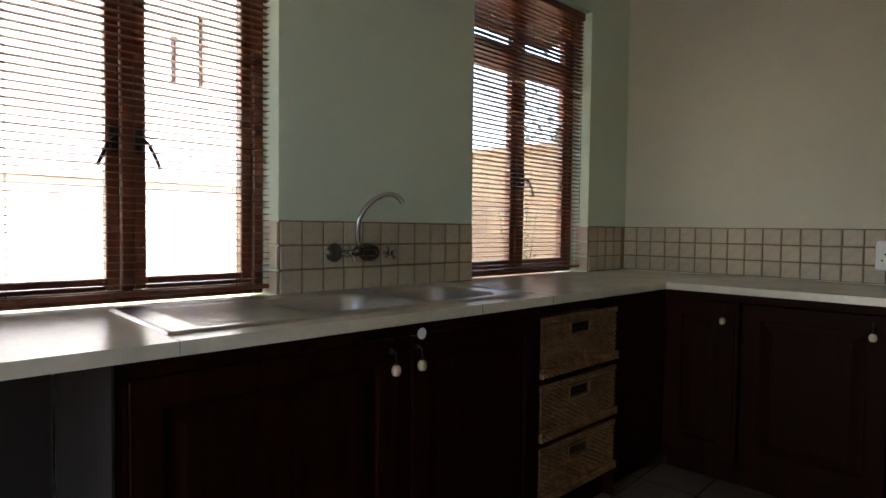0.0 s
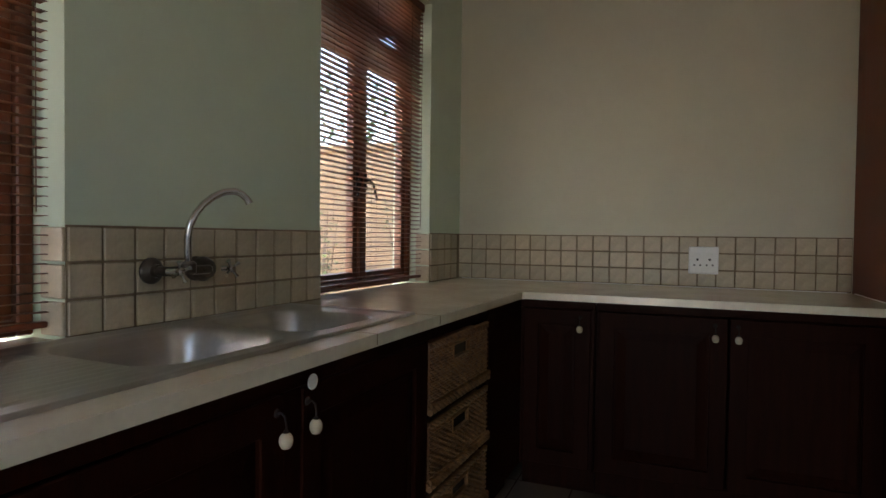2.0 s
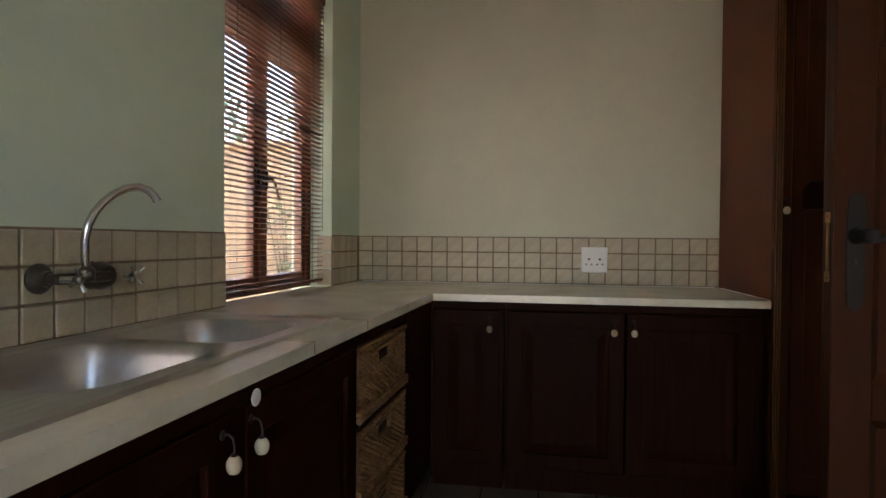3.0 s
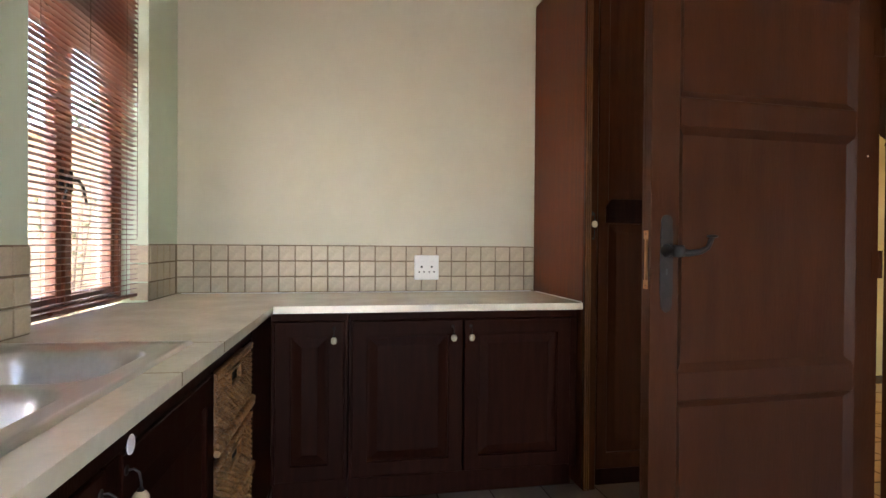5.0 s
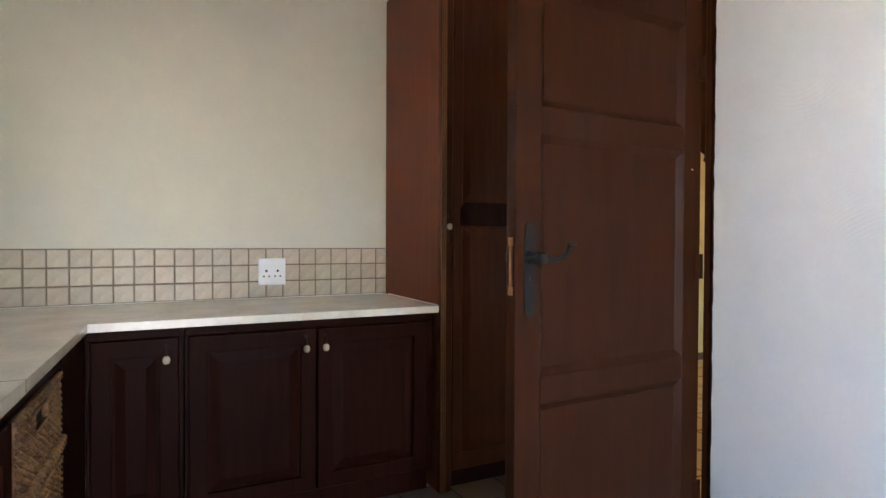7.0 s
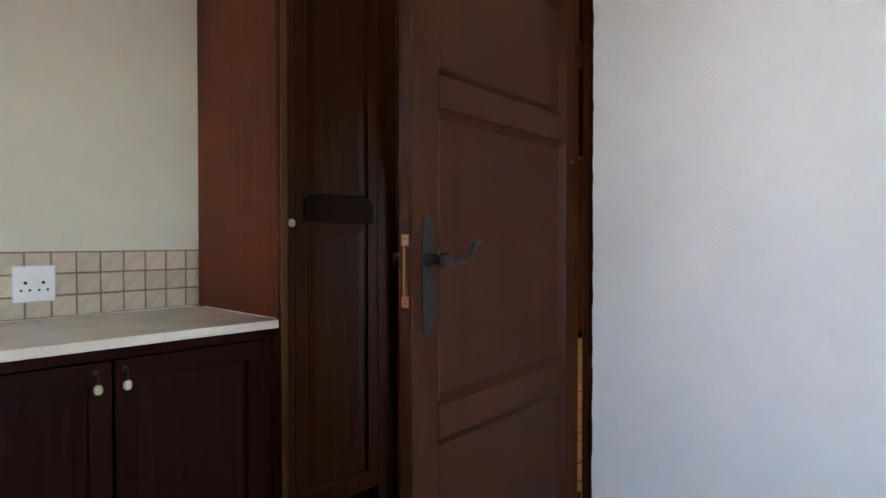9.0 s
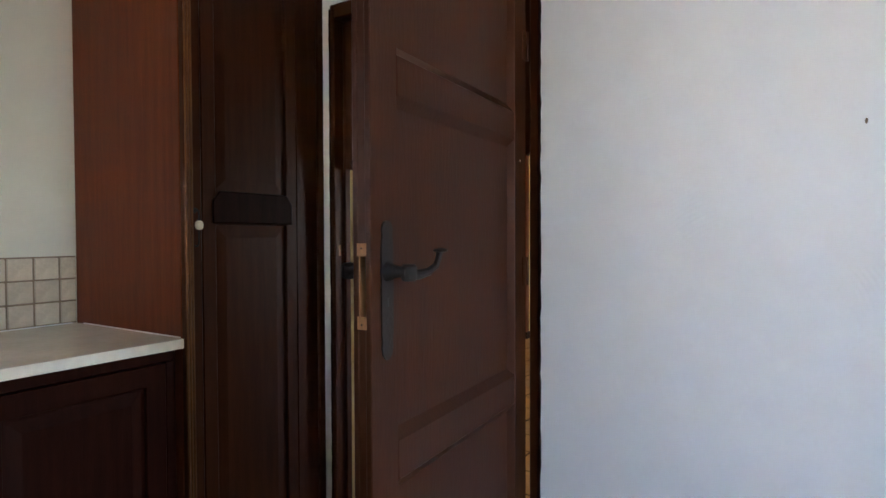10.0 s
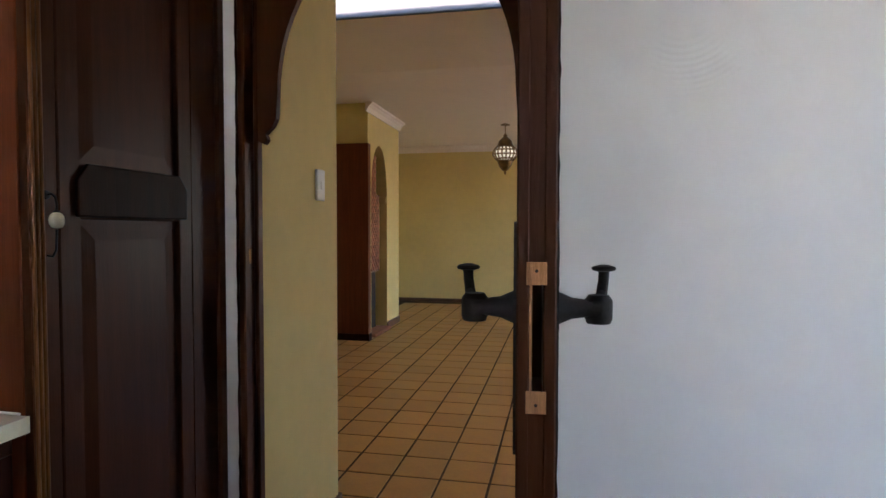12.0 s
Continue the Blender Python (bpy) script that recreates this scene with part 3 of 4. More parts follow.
def base_unit(m, w, depth, doors, label, z0=0.11, z1=t0 - 0.003, frame=0.03):
    """A base cabinet: carcass with plinth, and framed doors (x0, x1, knob x)."""
    t = thing("base_cabinet", m, label, "cabinet", "base cabinets")
    part("carcass_side", box(0, 0.016, 0.024, depth, z0, z1), CAB, t)
    part("carcass_side", box(w - 0.016, w, 0.024, depth, z0, z1), CAB, t)
    part("carcass_bottom", box(0.016, w - 0.016, 0.024, depth, z0, z0 + 0.016), CAB, t)
    part("carcass_back", box(0.016, w - 0.016, depth - 0.008, depth, z0 + 0.016, z1), CAB, t)
    part("plinth", box(0, w, 0.07, depth, 0, z0 - 0.002), CAB, t)
    part("top_rail", box(0, w, 0.004, 0.023, z1 - 0.032, z1, 0.002), CAB, t)
    for a, b, k in doors:
        d = part("door", panel_leaf(b - a, z0 + 0.012, z1 - 0.036), CAB, t, m=pose(a, 0, 0))
        leaf_panels(d, CAB, b - a, [(z0 + 0.077, z1 - 0.101)])
        drop_knob(d, k - a, 0.722)
    xs = sorted([0.0] + [q for a, b, k in doors for q in (a, b)] + [w])
    for a, b in zip(xs[::2], xs[1::2]):
        if b - a > 0.012:
            part("stile", box(a + 0.001, b - 0.001, 0.003, 0.023, z0, z1 - 0.033, 0.002), CAB, t)
    return t


north = SKEW @ pose(0.282, CF + 0.009, 0)
unit = base_unit(north, 1.325, 0.535, [(0.025, 0.690, 0.668), (0.745, 1.316, 0.760)], "dark-stained two-door sink cabinet with ivory drop knobs")
part("sticker", lathe(bmesh.new(), [(0.0165, 0), (0.016, 0.0015), (0.010, 0.002)], pose(0.776, -0.0005, 0.806, 90), 24), PLASTIC, unit, "round white sticker", True)
base_unit(pose(2.52, 1.431, 0, 0, 0, -90), 0.318, 0.66, [(0.015, 0.300, 0.258)], "narrow dark-stained corner cabinet with one panelled door")
base_unit(pose(2.52, 1.108, 0, 0, 0, -90), 1.045, 0.66, [(0.012, 0.500, 0.455), (0.508, 1.01, 0.536)], "dark-stained double-door base cabinet with raised panels")
part("end_panel", box(-0.006, -0.001, 0.0, 0.54, 0.0, t0 - 0.003), MELAMINE, unit, "grey melamine end panel, darkened for shade")
filler = thing("corner_filler", SKEW, "dark-stained filler board in the cabinet corner", "filler board")
part("board", box(2.137, 2.565, CF + 0.012, CF + 0.032, 0.10, t0 - 0.003, 0.001), CAB, filler)
part("plinth", box(2.137, 2.535, CF + 0.07, CF + 0.088, 0.0, 0.098), CAB, filler)


def basket(z, h):
    """A wicker drawer basket: woven front, thick rims, hand slot."""
    t = thing("wicker_basket", SKEW @ pose(1.618, CF + 0.010, z), "brown woven wicker drawer basket with a hand slot", "basket", "wicker baskets")
    w = 0.507
    bm, nx, rows = bmesh.new(), 66, int((h - 0.06) / 0.0085)
    sx0, sx1, sz0, sz1 = w * 0.36, w * 0.62, h - 0.078, h - 0.038
    for r in range(rows):
        zz, s = 0.03 + (h - 0.06) * (r + 0.5) / rows, 1 if r % 2 else -1
        for run in ((0.006, w - 0.006),) if not sz0 - 0.004 < zz < sz1 + 0.004 else ((0.006, sx0), (sx1, w - 0.006)):
            n = max(4, int(nx * (run[1] - run[0]) / w))
            pts = []
            for i in range(n + 1):
                x = run[0] + (run[1] - run[0]) * i / n
                pts.append((x, 0.004 + s * 0.0042 * math.sin(x * math.pi / 0.0175) + random.uniform(-0.0012, 0.0012), zz + random.uniform(-0.0012, 0.0012)))
            tube(bm, pts, 0.0041, 5)
    for i in range(29):
        x = 0.0085 + i * 0.0175
        if not sx0 < x < sx1:
            tube(bm, [(x, 0.004, 0.01), (x, 0.004, h - 0.01)], 0.003, 5)
        else:
            tube(bm, [(x, 0.004, 0.01), (x, 0.004, sz0)], 0.003, 5)
    part("weave", bm, WICKER, t, "", True)
    for z0, z1, y0 in ((h - 0.026, h, -0.010), (0.0, 0.04, -0.016)):
        bm, n = bmesh.new(), 40
        for q in range(3):
            pts = [(w * i / n, y0 + 0.014 + 0.004 * math.cos(i * 0.9 + q * 2.1), (z0 + z1) / 2 + (z1 - z0) * 0.26 * math.sin(i * 0.9 + q * 2.1)) for i in range(n + 1)]
            tube(bm, pts, (z1 - z0) * 0.24, 7)
        part("rim", bm, WICKER, t, "plaited rim", True)
    part("slot_surround", frame_rect(bmesh.new(), sx0 - 0.006, sx1 + 0.006, sz0 - 0.006, sz1 + 0.006, 0.007, -0.003, 0.010, 0.002), WICKER, t)
    part("basket_body", box(0.004, w - 0.004, 0.016, 0.42, 0.004, h - 0.02, 0.006), WICKER, t)
    # dark sheet stands in for the shade inside the hand slot
    part("slot_shade", box(sx0, sx1, 0.0125, 0.0155, sz0, sz1), DARKHOLE, t)
    return t


rack = thing("basket_unit", SKEW, "dark-stained open unit holding three wicker baskets", "cabinet")
for x in (1.609, 2.128):
    part("side_panel", box(x, x + 0.006, CF + 0.014, 2.03, 0.0, t0 - 0.003), CAB, rack)
part("back_panel", box(1.615, 2.128, 2.0, 2.02, 0.0, t0 - 0.003), CAB, rack)
part("top_rail", box(1.615, 2.128, CF + 0.014, CF + 0.032, 0.802, t0 - 0.003), CAB, rack)
for z in (0.108, 0.334, 0.562):
    part("runner", box(1.615, 2.128, CF + 0.018, 1.98, z, z + 0.012), CAB, rack)
part("plinth", box(1.615, 2.128, CF + 0.06, CF + 0.08, 0.0, 0.106), CAB, rack)
basket(0.5745, 0.220)
basket(0.3465, 0.208)
basket(0.1205, 0.208)
structure("appliance_bay", box(-0.9, 0.27, 2.030, 2.052, 0.0, t0 - 0.002), MELAMINE, "bare grey plaster back of the open appliance bay, shade put into its colour", "wall").matrix_basis = SKEW


# ---- tall cupboard ----
def tall_cupboard():
    x0, x1, y0, y1, h = 2.5, 3.186, 0.040, -0.576, 2.5
    t = thing("tall_cupboard", pose(x0, y0, 0, 0, 0, -90), "tall varnished reddish-brown cupboard with one long panelled door", "cupboard")
    w, d = y0 - y1, x1 - x0
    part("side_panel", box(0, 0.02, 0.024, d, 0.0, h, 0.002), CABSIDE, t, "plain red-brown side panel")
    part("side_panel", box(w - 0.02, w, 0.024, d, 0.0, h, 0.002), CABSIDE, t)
    part("back_panel", box(0.02, w - 0.02, d - 0.01, d, 0.08, h), CABSIDE, t)
    part("top_panel", box(0.02, w - 0.02, 0.03, d - 0.01, h - 0.02, h), CABSIDE, t)
    part("plinth", box(0.02, w - 0.02, 0.05, 0.07, 0, 0.088), CAB, t)
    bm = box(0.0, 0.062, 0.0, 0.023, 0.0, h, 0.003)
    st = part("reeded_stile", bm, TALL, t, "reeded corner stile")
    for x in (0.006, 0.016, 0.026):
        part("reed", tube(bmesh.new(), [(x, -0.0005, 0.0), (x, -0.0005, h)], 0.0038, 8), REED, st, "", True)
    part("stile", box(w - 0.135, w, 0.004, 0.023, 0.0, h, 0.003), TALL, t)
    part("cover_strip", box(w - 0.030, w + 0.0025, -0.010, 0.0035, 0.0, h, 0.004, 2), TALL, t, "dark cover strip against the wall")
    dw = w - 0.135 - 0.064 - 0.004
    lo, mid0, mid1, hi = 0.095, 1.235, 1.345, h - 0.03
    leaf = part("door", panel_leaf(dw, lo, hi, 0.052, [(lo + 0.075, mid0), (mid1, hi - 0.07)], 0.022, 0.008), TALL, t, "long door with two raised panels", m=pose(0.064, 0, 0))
    leaf_panels(leaf, TALL, dw, [(lo + 0.075, mid0), (mid1, hi - 0.07)], 0.052, 0.022, 0.005)
    # shade below the upper panel is put into this rail's darker colour
    bm = bmesh.new()
    a, b = 0.035, dw - 0.030
    outline = [(a, mid0 + 0.004), (b, mid0 + 0.004), (b, mid1 - 0.03), (b - 0.028, mid1 + 0.004), (a + 0.028, mid1 + 0.004), (a, mid1 - 0.03)]
    prism(bm, outline, -0.010, -0.0005)
    bmesh.ops.bevel(bm, geom=list(bm.edges), offset=0.004, segments=2, affect="EDGES", profile=0.5)
    part("lock_rail", bm, CAB, leaf, "shaped middle rail, its shade put into a darker colour")
    drop_knob(leaf, -0.028, 1.232)
    bm = tube(bmesh.new(), [(-0.028, 0.0, 1.165), (-0.028, -0.012, 1.163), (-0.028, -0.020, 1.175), (-0.028, -0.022, 1.214)], 0.0022, 8)
    part("hook", bm, IRON, leaf, "", True)
    return t


tall_cupboard()

# ---- door frame, arch and door ----
frm = tagged(thing("door_frame", pose(0, 0, 0), "dark reddish timber door frame with chipped varnish", "door frame"), kind="structure")
JL, JR = 2.412, 1.602
for nm, a, b, s0, s1 in (("jamb", JL + 0.015, DX1 - 0.002, JL, JL + 0.015), ("jamb", DX0 + 0.002, JR - 0.017, JR - 0.017, JR)):
    bm = box(a, b, -0.652, -0.572, 0.0, DZ - 0.002, 0.004)
    bx(bm, s0 + 0.0005, s1 - 0.0005, -0.652, -0.622, 0.0, DZ - 0.07, 0.003)
    part(nm, bm, TALL, frm)
part("head", box(JR - 0.022, JL + 0.015, -0.652, -0.572, 2.06, DZ - 0.002, 0.004), TALL, frm)
bm = box(JL + 0.0128, JL + 0.0152, -0.606, -0.594, 1.115, 1.158, 0.001)
part("strike_recess", bm, RAW, frm, "chipped bare wood at the strike")
bm = bmesh.new()
cx, half = (JL + JR) / 2, 0.343
pts = [(JL, 2.059), (JR, 2.059), (JR, 1.472)]
curve = [(JR + 0.020, 1.462), (JR + 0.030, 1.475), (JR + 0.024, 1.492), (JR + 0.044, 1.510), (JR + 0.058, 1.535), (cx - half, 1.60)]
curve += [(cx - half * math.cos(radians(a)), 1.60 + 0.452 * math.sin(radians(a))) for a in range(6, 91, 6)]
curve += [(2 * cx - x, z) for x, z in curve[-2::-1]]
prism(bm, [(x, z) for x, z in pts + curve + [(JL, 1.472)]], -0.645, -0.624)
tagged(part("arch_board", bm, TALL, frm), "cut-out timber arch board")

# ragged dark strips imitate the shaded gap beside the frame
rg = random.Random(4)
for x, w in ((DX0 - 0.002, 0.006), (DX1 - 0.002, 0.005)):
    bm = bmesh.new()
    zs = [i * 0.03 for i in range(71)]
    left = [(x - w * rg.uniform(0.3, 1.0), z) for z in zs]
    right = [(x + w * rg.uniform(0.3, 1.0), z) for z in zs]
    for (a, b), (c, d) in zip(zip(left, right), zip(left[1:], right[1:])):
        prism(bm, [a, b, d, c], -0.5775, -0.5690)
    bmesh.ops.remove_doubles(bm, verts=bm.verts, dist=0.0001)
    part("gap_shade", bm, CAB, frm, "ragged dark strip for the shaded gap between plaster and frame")

HINGE = pose(1.594, -0.565, 0, 0, 0, 90 + 3.1)
LW, TH = 0.842, 0.045


def lever(side):
    """A wrought lever: rose neck out from the leaf, crank, upswept arm with a flat round end. side: +1 the kitchen face."""
    s = side
    y = 0.0 if s > 0 else -TH
    pts = [(0.79, y, 1.122), (0.79, y + s * 0.02, 1.122), (0.79, y + s * 0.038, 1.122), (0.789, y + s * 0.052, 1.122)]
    bm = tube(bmesh.new(), pts, [0.022, 0.013, 0.0105, 0.0150], 16)
    lathe(bm, [(0.014, -0.018), (0.0165, -0.012), (0.0165, 0.010), (0.012, 0.016)], pose(0.785, y + s * 0.052, 1.122), 14)
    tube(bm, [(0.785, y + s * 0.052, 1.118), (0.755, y + s * 0.055, 1.115), (0.72, y + s * 0.060, 1.119), (0.700, y + s * 0.066, 1.131), (0.694, y + s * 0.069, 1.148), (0.690, y + s * 0.070, 1.161)], [0.012, 0.0105, 0.0085, 0.0075, 0.007, 0.0075], 10)
    lathe(bm, [(0.008, 0), (0.015, 0.002), (0.0165, 0.0045), (0.0145, 0.007), (0.006, 0.0095)], pose(0.688, y + s * 0.070, 1.159), 18)
    return bm


def plate(side):
    y0 = 0.0005 if side > 0 else -TH - 0.0005
    y1 = y0 + side * 0.0035
    prof = [(0.0, 0.142), (0.009, 0.140), (0.016, 0.134), (0.0195, 0.123), (0.0175, 0.110), (0.0195, 0.100), (0.0205, 0.088), (0.021, 0.0), (0.0205, -0.088), (0.0175, -0.104), (0.0195, -0.116), (0.0165, -0.132), (0.008, -0.141), (0.0, -0.144)]
    bm = bmesh.new()
    prism(bm, [(0.79 + w, 1.084 + z) for w, z in prof] + [(0.79 - w, 1.084 + z) for w, z in prof[-2:0:-1]], y0, y1)
    return bm


def room_door():
    """A framed three-panel door, open into the kitchen; its mortice lock is missing. Along x from the hinge, kitchen face at y 0."""
    t = tagged(thing("door", HINGE, "open brown-painted three-panel door, its mortice lock removed", "door"), kind="structure")
    st, z0, z1 = 0.095, 0.012, 2.045
    ml, mh = 1.032, 1.156
    bm = bmesh.new()
    bx(bm, 0, st, -TH, 0, z0, z1, 0.003)
    bx(bm, LW - st, LW, -TH, -0.030, z0, z1, 0.002), bx(bm, LW - st, LW, -0.015, 0, z0, z1, 0.002)
    bx(bm, LW - st, LW - 0.0005, -0.031, -0.014, z0, ml), bx(bm, LW - st, LW - 0.0005, -0.031, -0.014, mh, z1), bx(bm, LW - st, LW - 0.07, -0.031, -0.014, ml, mh)
    rails = ((z0, 0.20), (0.673, 0.762), (1.488, 1.575), (1.94, z1))
    for a, b in rails:
        bx(bm, st, LW - st, -TH + 0.0005, -0.0005, a, b, 0.003)
    part("leaf", bm, DOORW, t)
    for (a, b), (c, d) in zip(rails, rails[1:]):
        bm = box(st - 0.001, LW - st + 0.001, -0.028, -0.017, b - 0.001, c + 0.001)
        part("panel", bm, DOORW, t)
        for y, s in ((-0.017, 1), (-0.028, -1)):
            bm = bmesh.new()
            e = y + s * 0.0145
            for p, q in (((st, b), (LW - st, b)), ((LW - st, b), (LW - st, c)), ((LW - st, c), (st, c)), ((st, c), (st, b))):
                cxm, czm = LW / 2, (b + c) / 2
                ins = lambda v, k: (v[0] + (k if v[0] < cxm else -k), v[1] + (k if v[1] < czm else -k))
                o = [(*p, e), (*q, e), (*ins(q, 0.022), y), (*ins(p, 0.022), y)]
                bm.faces.new([bm.verts.new((x, yy, z)) for x, z, yy in o])
                o = [(*p, y), (*q, y), (*q, e), (*p, e)]
                bm.faces.new([bm.verts.new((x, yy, z)) for x, z, yy in o])
            part("panel_mould", bm, DOORW, t)
    bm = bmesh.new()
    bx(bm, LW - 0.0005, LW + 0.0008, -0.0340, -0.0110, mh - 0.002, mh + 0.024, 0.0004), bx(bm, LW - 0.0005, LW + 0.0008, -0.0340, -0.0110, ml - 0.024, ml + 0.002, 0.0004)
    bx(bm, LW - 0.030, LW - 0.0004, -0.0302, -0.0272, ml - 0.001, mh + 0.001)
    part("lock_rebate", bm, RAW, t, "bare orange wood round the empty lock mortice")
    bm = lathe(bmesh.new(), [(0.002, 0), (0.002, 0.001)], pose(LW + 0.0006, -0.0225, mh + 0.014, 0, 90), 8)
    lathe(bm, [(0.002, 0), (0.002, 0.001)], pose(LW + 0.0006, -0.0225, ml - 0.014, 0, 90), 8)
    part("screw_hole", bm, DARKHOLE, t)
    for s in (1, -1):
        p = part("handle_plate", plate(s), IRON, t, "long pointed wrought-iron plate")
        part("lever", lever(s), IRON, p, "wrought-iron lever with upturned round end", True)
        y = 0.004 if s > 0 else -TH - 0.004
        bm = box(0.787, 0.793, y - 0.0006, y + 0.0006, 1.05, 1.068)
        part("keyhole", bm, HOLE, p)
    for x, z in ((0.112, 1.021), (0.05, 1.43)):
        part("nail_head", lathe(bmesh.new(), [(0.0032, 0), (0.003, 0.0012), (0.001, 0.0016)], pose(x, 0.0 if z > 1.03 or z < 1 else -0.017, z, -90), 10), PLASTIC, t, "pale nail head")
    for z in (0.25, 1.08, 1.80):
        bm = tube(bmesh.new(), [(-0.004, 0.004, z - 0.045), (-0.004, 0.004, z + 0.045)], 0.0055, 10)
        bx(bm, 0.0, 0.03, -0.0002, 0.0022, z - 0.045, z + 0.045)
        part("hinge", bm, DOORW, t, "painted-over butt hinge", True)
    return t


room_door()


# ---- small fixtures ----
def wall_socket():
    t = thing("wall_socket", pose(3.172, 0.668, 1.004, 0, 0, -90), "white square double wall socket on the tiles", "socket")
    part("cover_plate", box(-0.068, 0.068, -0.009, 0.006, -0.068, 0.068, 0.005, 2), PLASTIC, t)
    for x in (-0.028, 0.028):
        part("switch", box(x - 0.011, x + 0.011, -0.0125, -0.008, 0.022, 0.034, 0.0015), PLASTIC, t)
        for dx, dz, r in ((0, 0.0, 0.0062), (-0.0135, -0.0275, 0.0046), (0.0135, -0.0275, 0.0046)):
            part("pin_hole", lathe(bmesh.new(), [(r, 0), (r, 0.0012)], pose(x + dx, -0.0085, dz + 0.004, 90), 12), HOLE, t)
    return t


def light_switch():
    t = thing("light_switch", pose(2.464, -1.18, 1.385, 0, 0, -90), "white plastic light switch on the yellow wall", "switch")
    part("cover_plate", box(-0.036, 0.036, -0.010, 0.002, -0.060, 0.060, 0.004, 2), PLASTIC, t)
    part("rocker", box(-0.009, 0.009, -0.0145, -0.009, -0.016, 0.016, 0.002), PLASTIC, t)
    return t


wall_socket()
light_switch()
bm = bmesh.new()
bx(bm, 2.452, 2.466, -1.38, -0.722, 0.0, 0.085, 0.003), bx(bm, 2.452, 2.62, -1.38, -1.365, 0.0, 0.085, 0.003)
structure("skirting_hall", bm, SKIRT, "dark wooden skirting in the hall", "skirting")
bm = bmesh.new()
bx(bm, -2.4, 4.3, -8.5, -8.485, 0.0, 0.055, 0.003), bx(bm, 4.285, 4.3, -8.485, -6.32, 0, 0.055, 0.003)
structure("skirting_room", bm, SKIRT, "dark wooden skirting in the living room", "skirting")


# ---- living room ----
def profile_run(bm, p, q, out, z):
    """A coved cornice from p to q; out is the unit way it stands out."""
    prof = [(0, -0.10), (0.012, -0.10), (0.016, -0.085), (0.03, -0.055), (0.06, -0.025), (0.075, -0.018), (0.078, 0.0), (0, 0)]
    a = [bm.verts.new((p[0] + out[0] * u, p[1] + out[1] * u, z + v)) for u, v in prof]
    b = [bm.verts.new((q[0] + out[0] * u, q[1] + out[1] * u, z + v)) for u, v in prof]
    for i in range(len(prof)):
        j = (i + 1) % len(prof)
        bm.faces.new((a[i], a[j], b[j], b[i]))
    bm.faces.new(a), bm.faces.new(b[::-1])


bm = bmesh.new()
profile_run(bm, (-2.4, -8.5), (4.3, -8.5), (0, 1), RC - 0.001)
profile_run(bm, (3.6, -5.02), (3.6, -6.36), (-1, 0), RC - 0.001)
profile_run(bm, (4.3, -8.42), (4.3, -6.36), (-1, 0), RC - 0.001)
structure("cornice", bm, CEIL, "white coved plaster cornice", "cornice")

# chimney breast with an arched recess, built from piers, head and back
BX, B0, B1 = 3.60, -5.09, -6.32
A0, A1, AS, AT = -5.20, -5.80, 1.55, 2.17   # recess edges, springing and crown
bm = bmesh.new()
bx(bm, BX, 4.3, A0, B0, 0, RC), bx(bm, BX, 4.3, B1, A1, 0, RC), bx(bm, BX + 0.34, 4.3, A1, A0, 0, RC)
n = 14
ring = [((A0 + A1) / 2 + (A0 - A1) / 2 * math.cos(math.pi * i / n), AS + (AT - AS) * math.sin(math.pi * i / n) ** 0.85) for i in range(n + 1)]
for (ya, za), (yb, zb) in zip(ring, ring[1:]):
    v = [bm.verts.new(p) for p in ((BX, ya, za), (BX, yb, zb), (BX, yb, RC), (BX, ya, RC), (BX + 0.34, ya, za), (BX + 0.34, yb, zb), (BX + 0.34, yb, RC), (BX + 0.34, ya, RC))]
    for k in ((0, 1, 2, 3), (0, 4, 5, 1), (4, 7, 6, 5)):
        bm.faces.new([v[q] for q in k])
structure("chimney_breast", bm, YELLOW, "yellow plastered chimney breast with an arched recess", "fireplace")
structure("skirting_breast", bx(box(BX - 0.014, BX, B1 - 0.014, A1, 0, 0.085, 0.003), BX, 4.28, B1 - 0.014, B1, 0, 0.085, 0.003), SKIRT, "dark wooden skirting round the chimney breast", "skirting")
fire = thing("fireplace", pose(0, 0, 0), "brick-faced arched fireplace with a black firebox", "fireplace")
part("firebox", box(BX + 0.12, BX + 0.335, A1 + 0.08, A0 - 0.02, 0.04, 0.70), FIREBLACK, fire, "black firebox")
part("hearth", box(BX - 0.05, BX + 0.335, A1 + 0.004, A0 - 0.004, 0.0, 0.038, 0.006), BRICKM, fire)
part("hood_core", box(BX + 0.095, BX + 0.335, A1 + 0.006, A0 - 0.006, 0.703, 1.62), GROUT, fire)
part("hood_head", box(BX + 0.095, BX + 0.335, A1 + 0.14, A0 - 0.14, 1.622, 2.05), GROUT, fire)
for q in (A1, ):
    part("capital", box(BX + 0.004, BX + 0.09, q + 0.004, q + 0.035, 1.52, 1.60, 0.006), YELLOW, fire, "small plaster capital")
bme = mesh_of("brick", box(-0.006, 0.006, -0.026, 0.026, -0.026, 0.026, 0.003), BRICKM)
for r in range(32):
    for c in range(7):
        y, z = A0 - 0.05 - c * 0.084 - (0.042 if r % 2 else 0), 0.75 + r * 0.042
        if y - 0.04 > A1 + 0.005 and (z < 1.60 or abs(y - (A0 + A1) / 2) < 0.14):
            part("brick", bme, BRICKM, fire, m=pose(BX + 0.091, y, z, 45))

screen = thing("wooden_panel", pose(3.565, -5.0, 0), "tall dark brown wooden cupboard end beside the fireplace", "cupboard")
part("board", box(0, 0.70, -0.085, 0, 0.0, 2.135, 0.004), CABSIDE, screen)
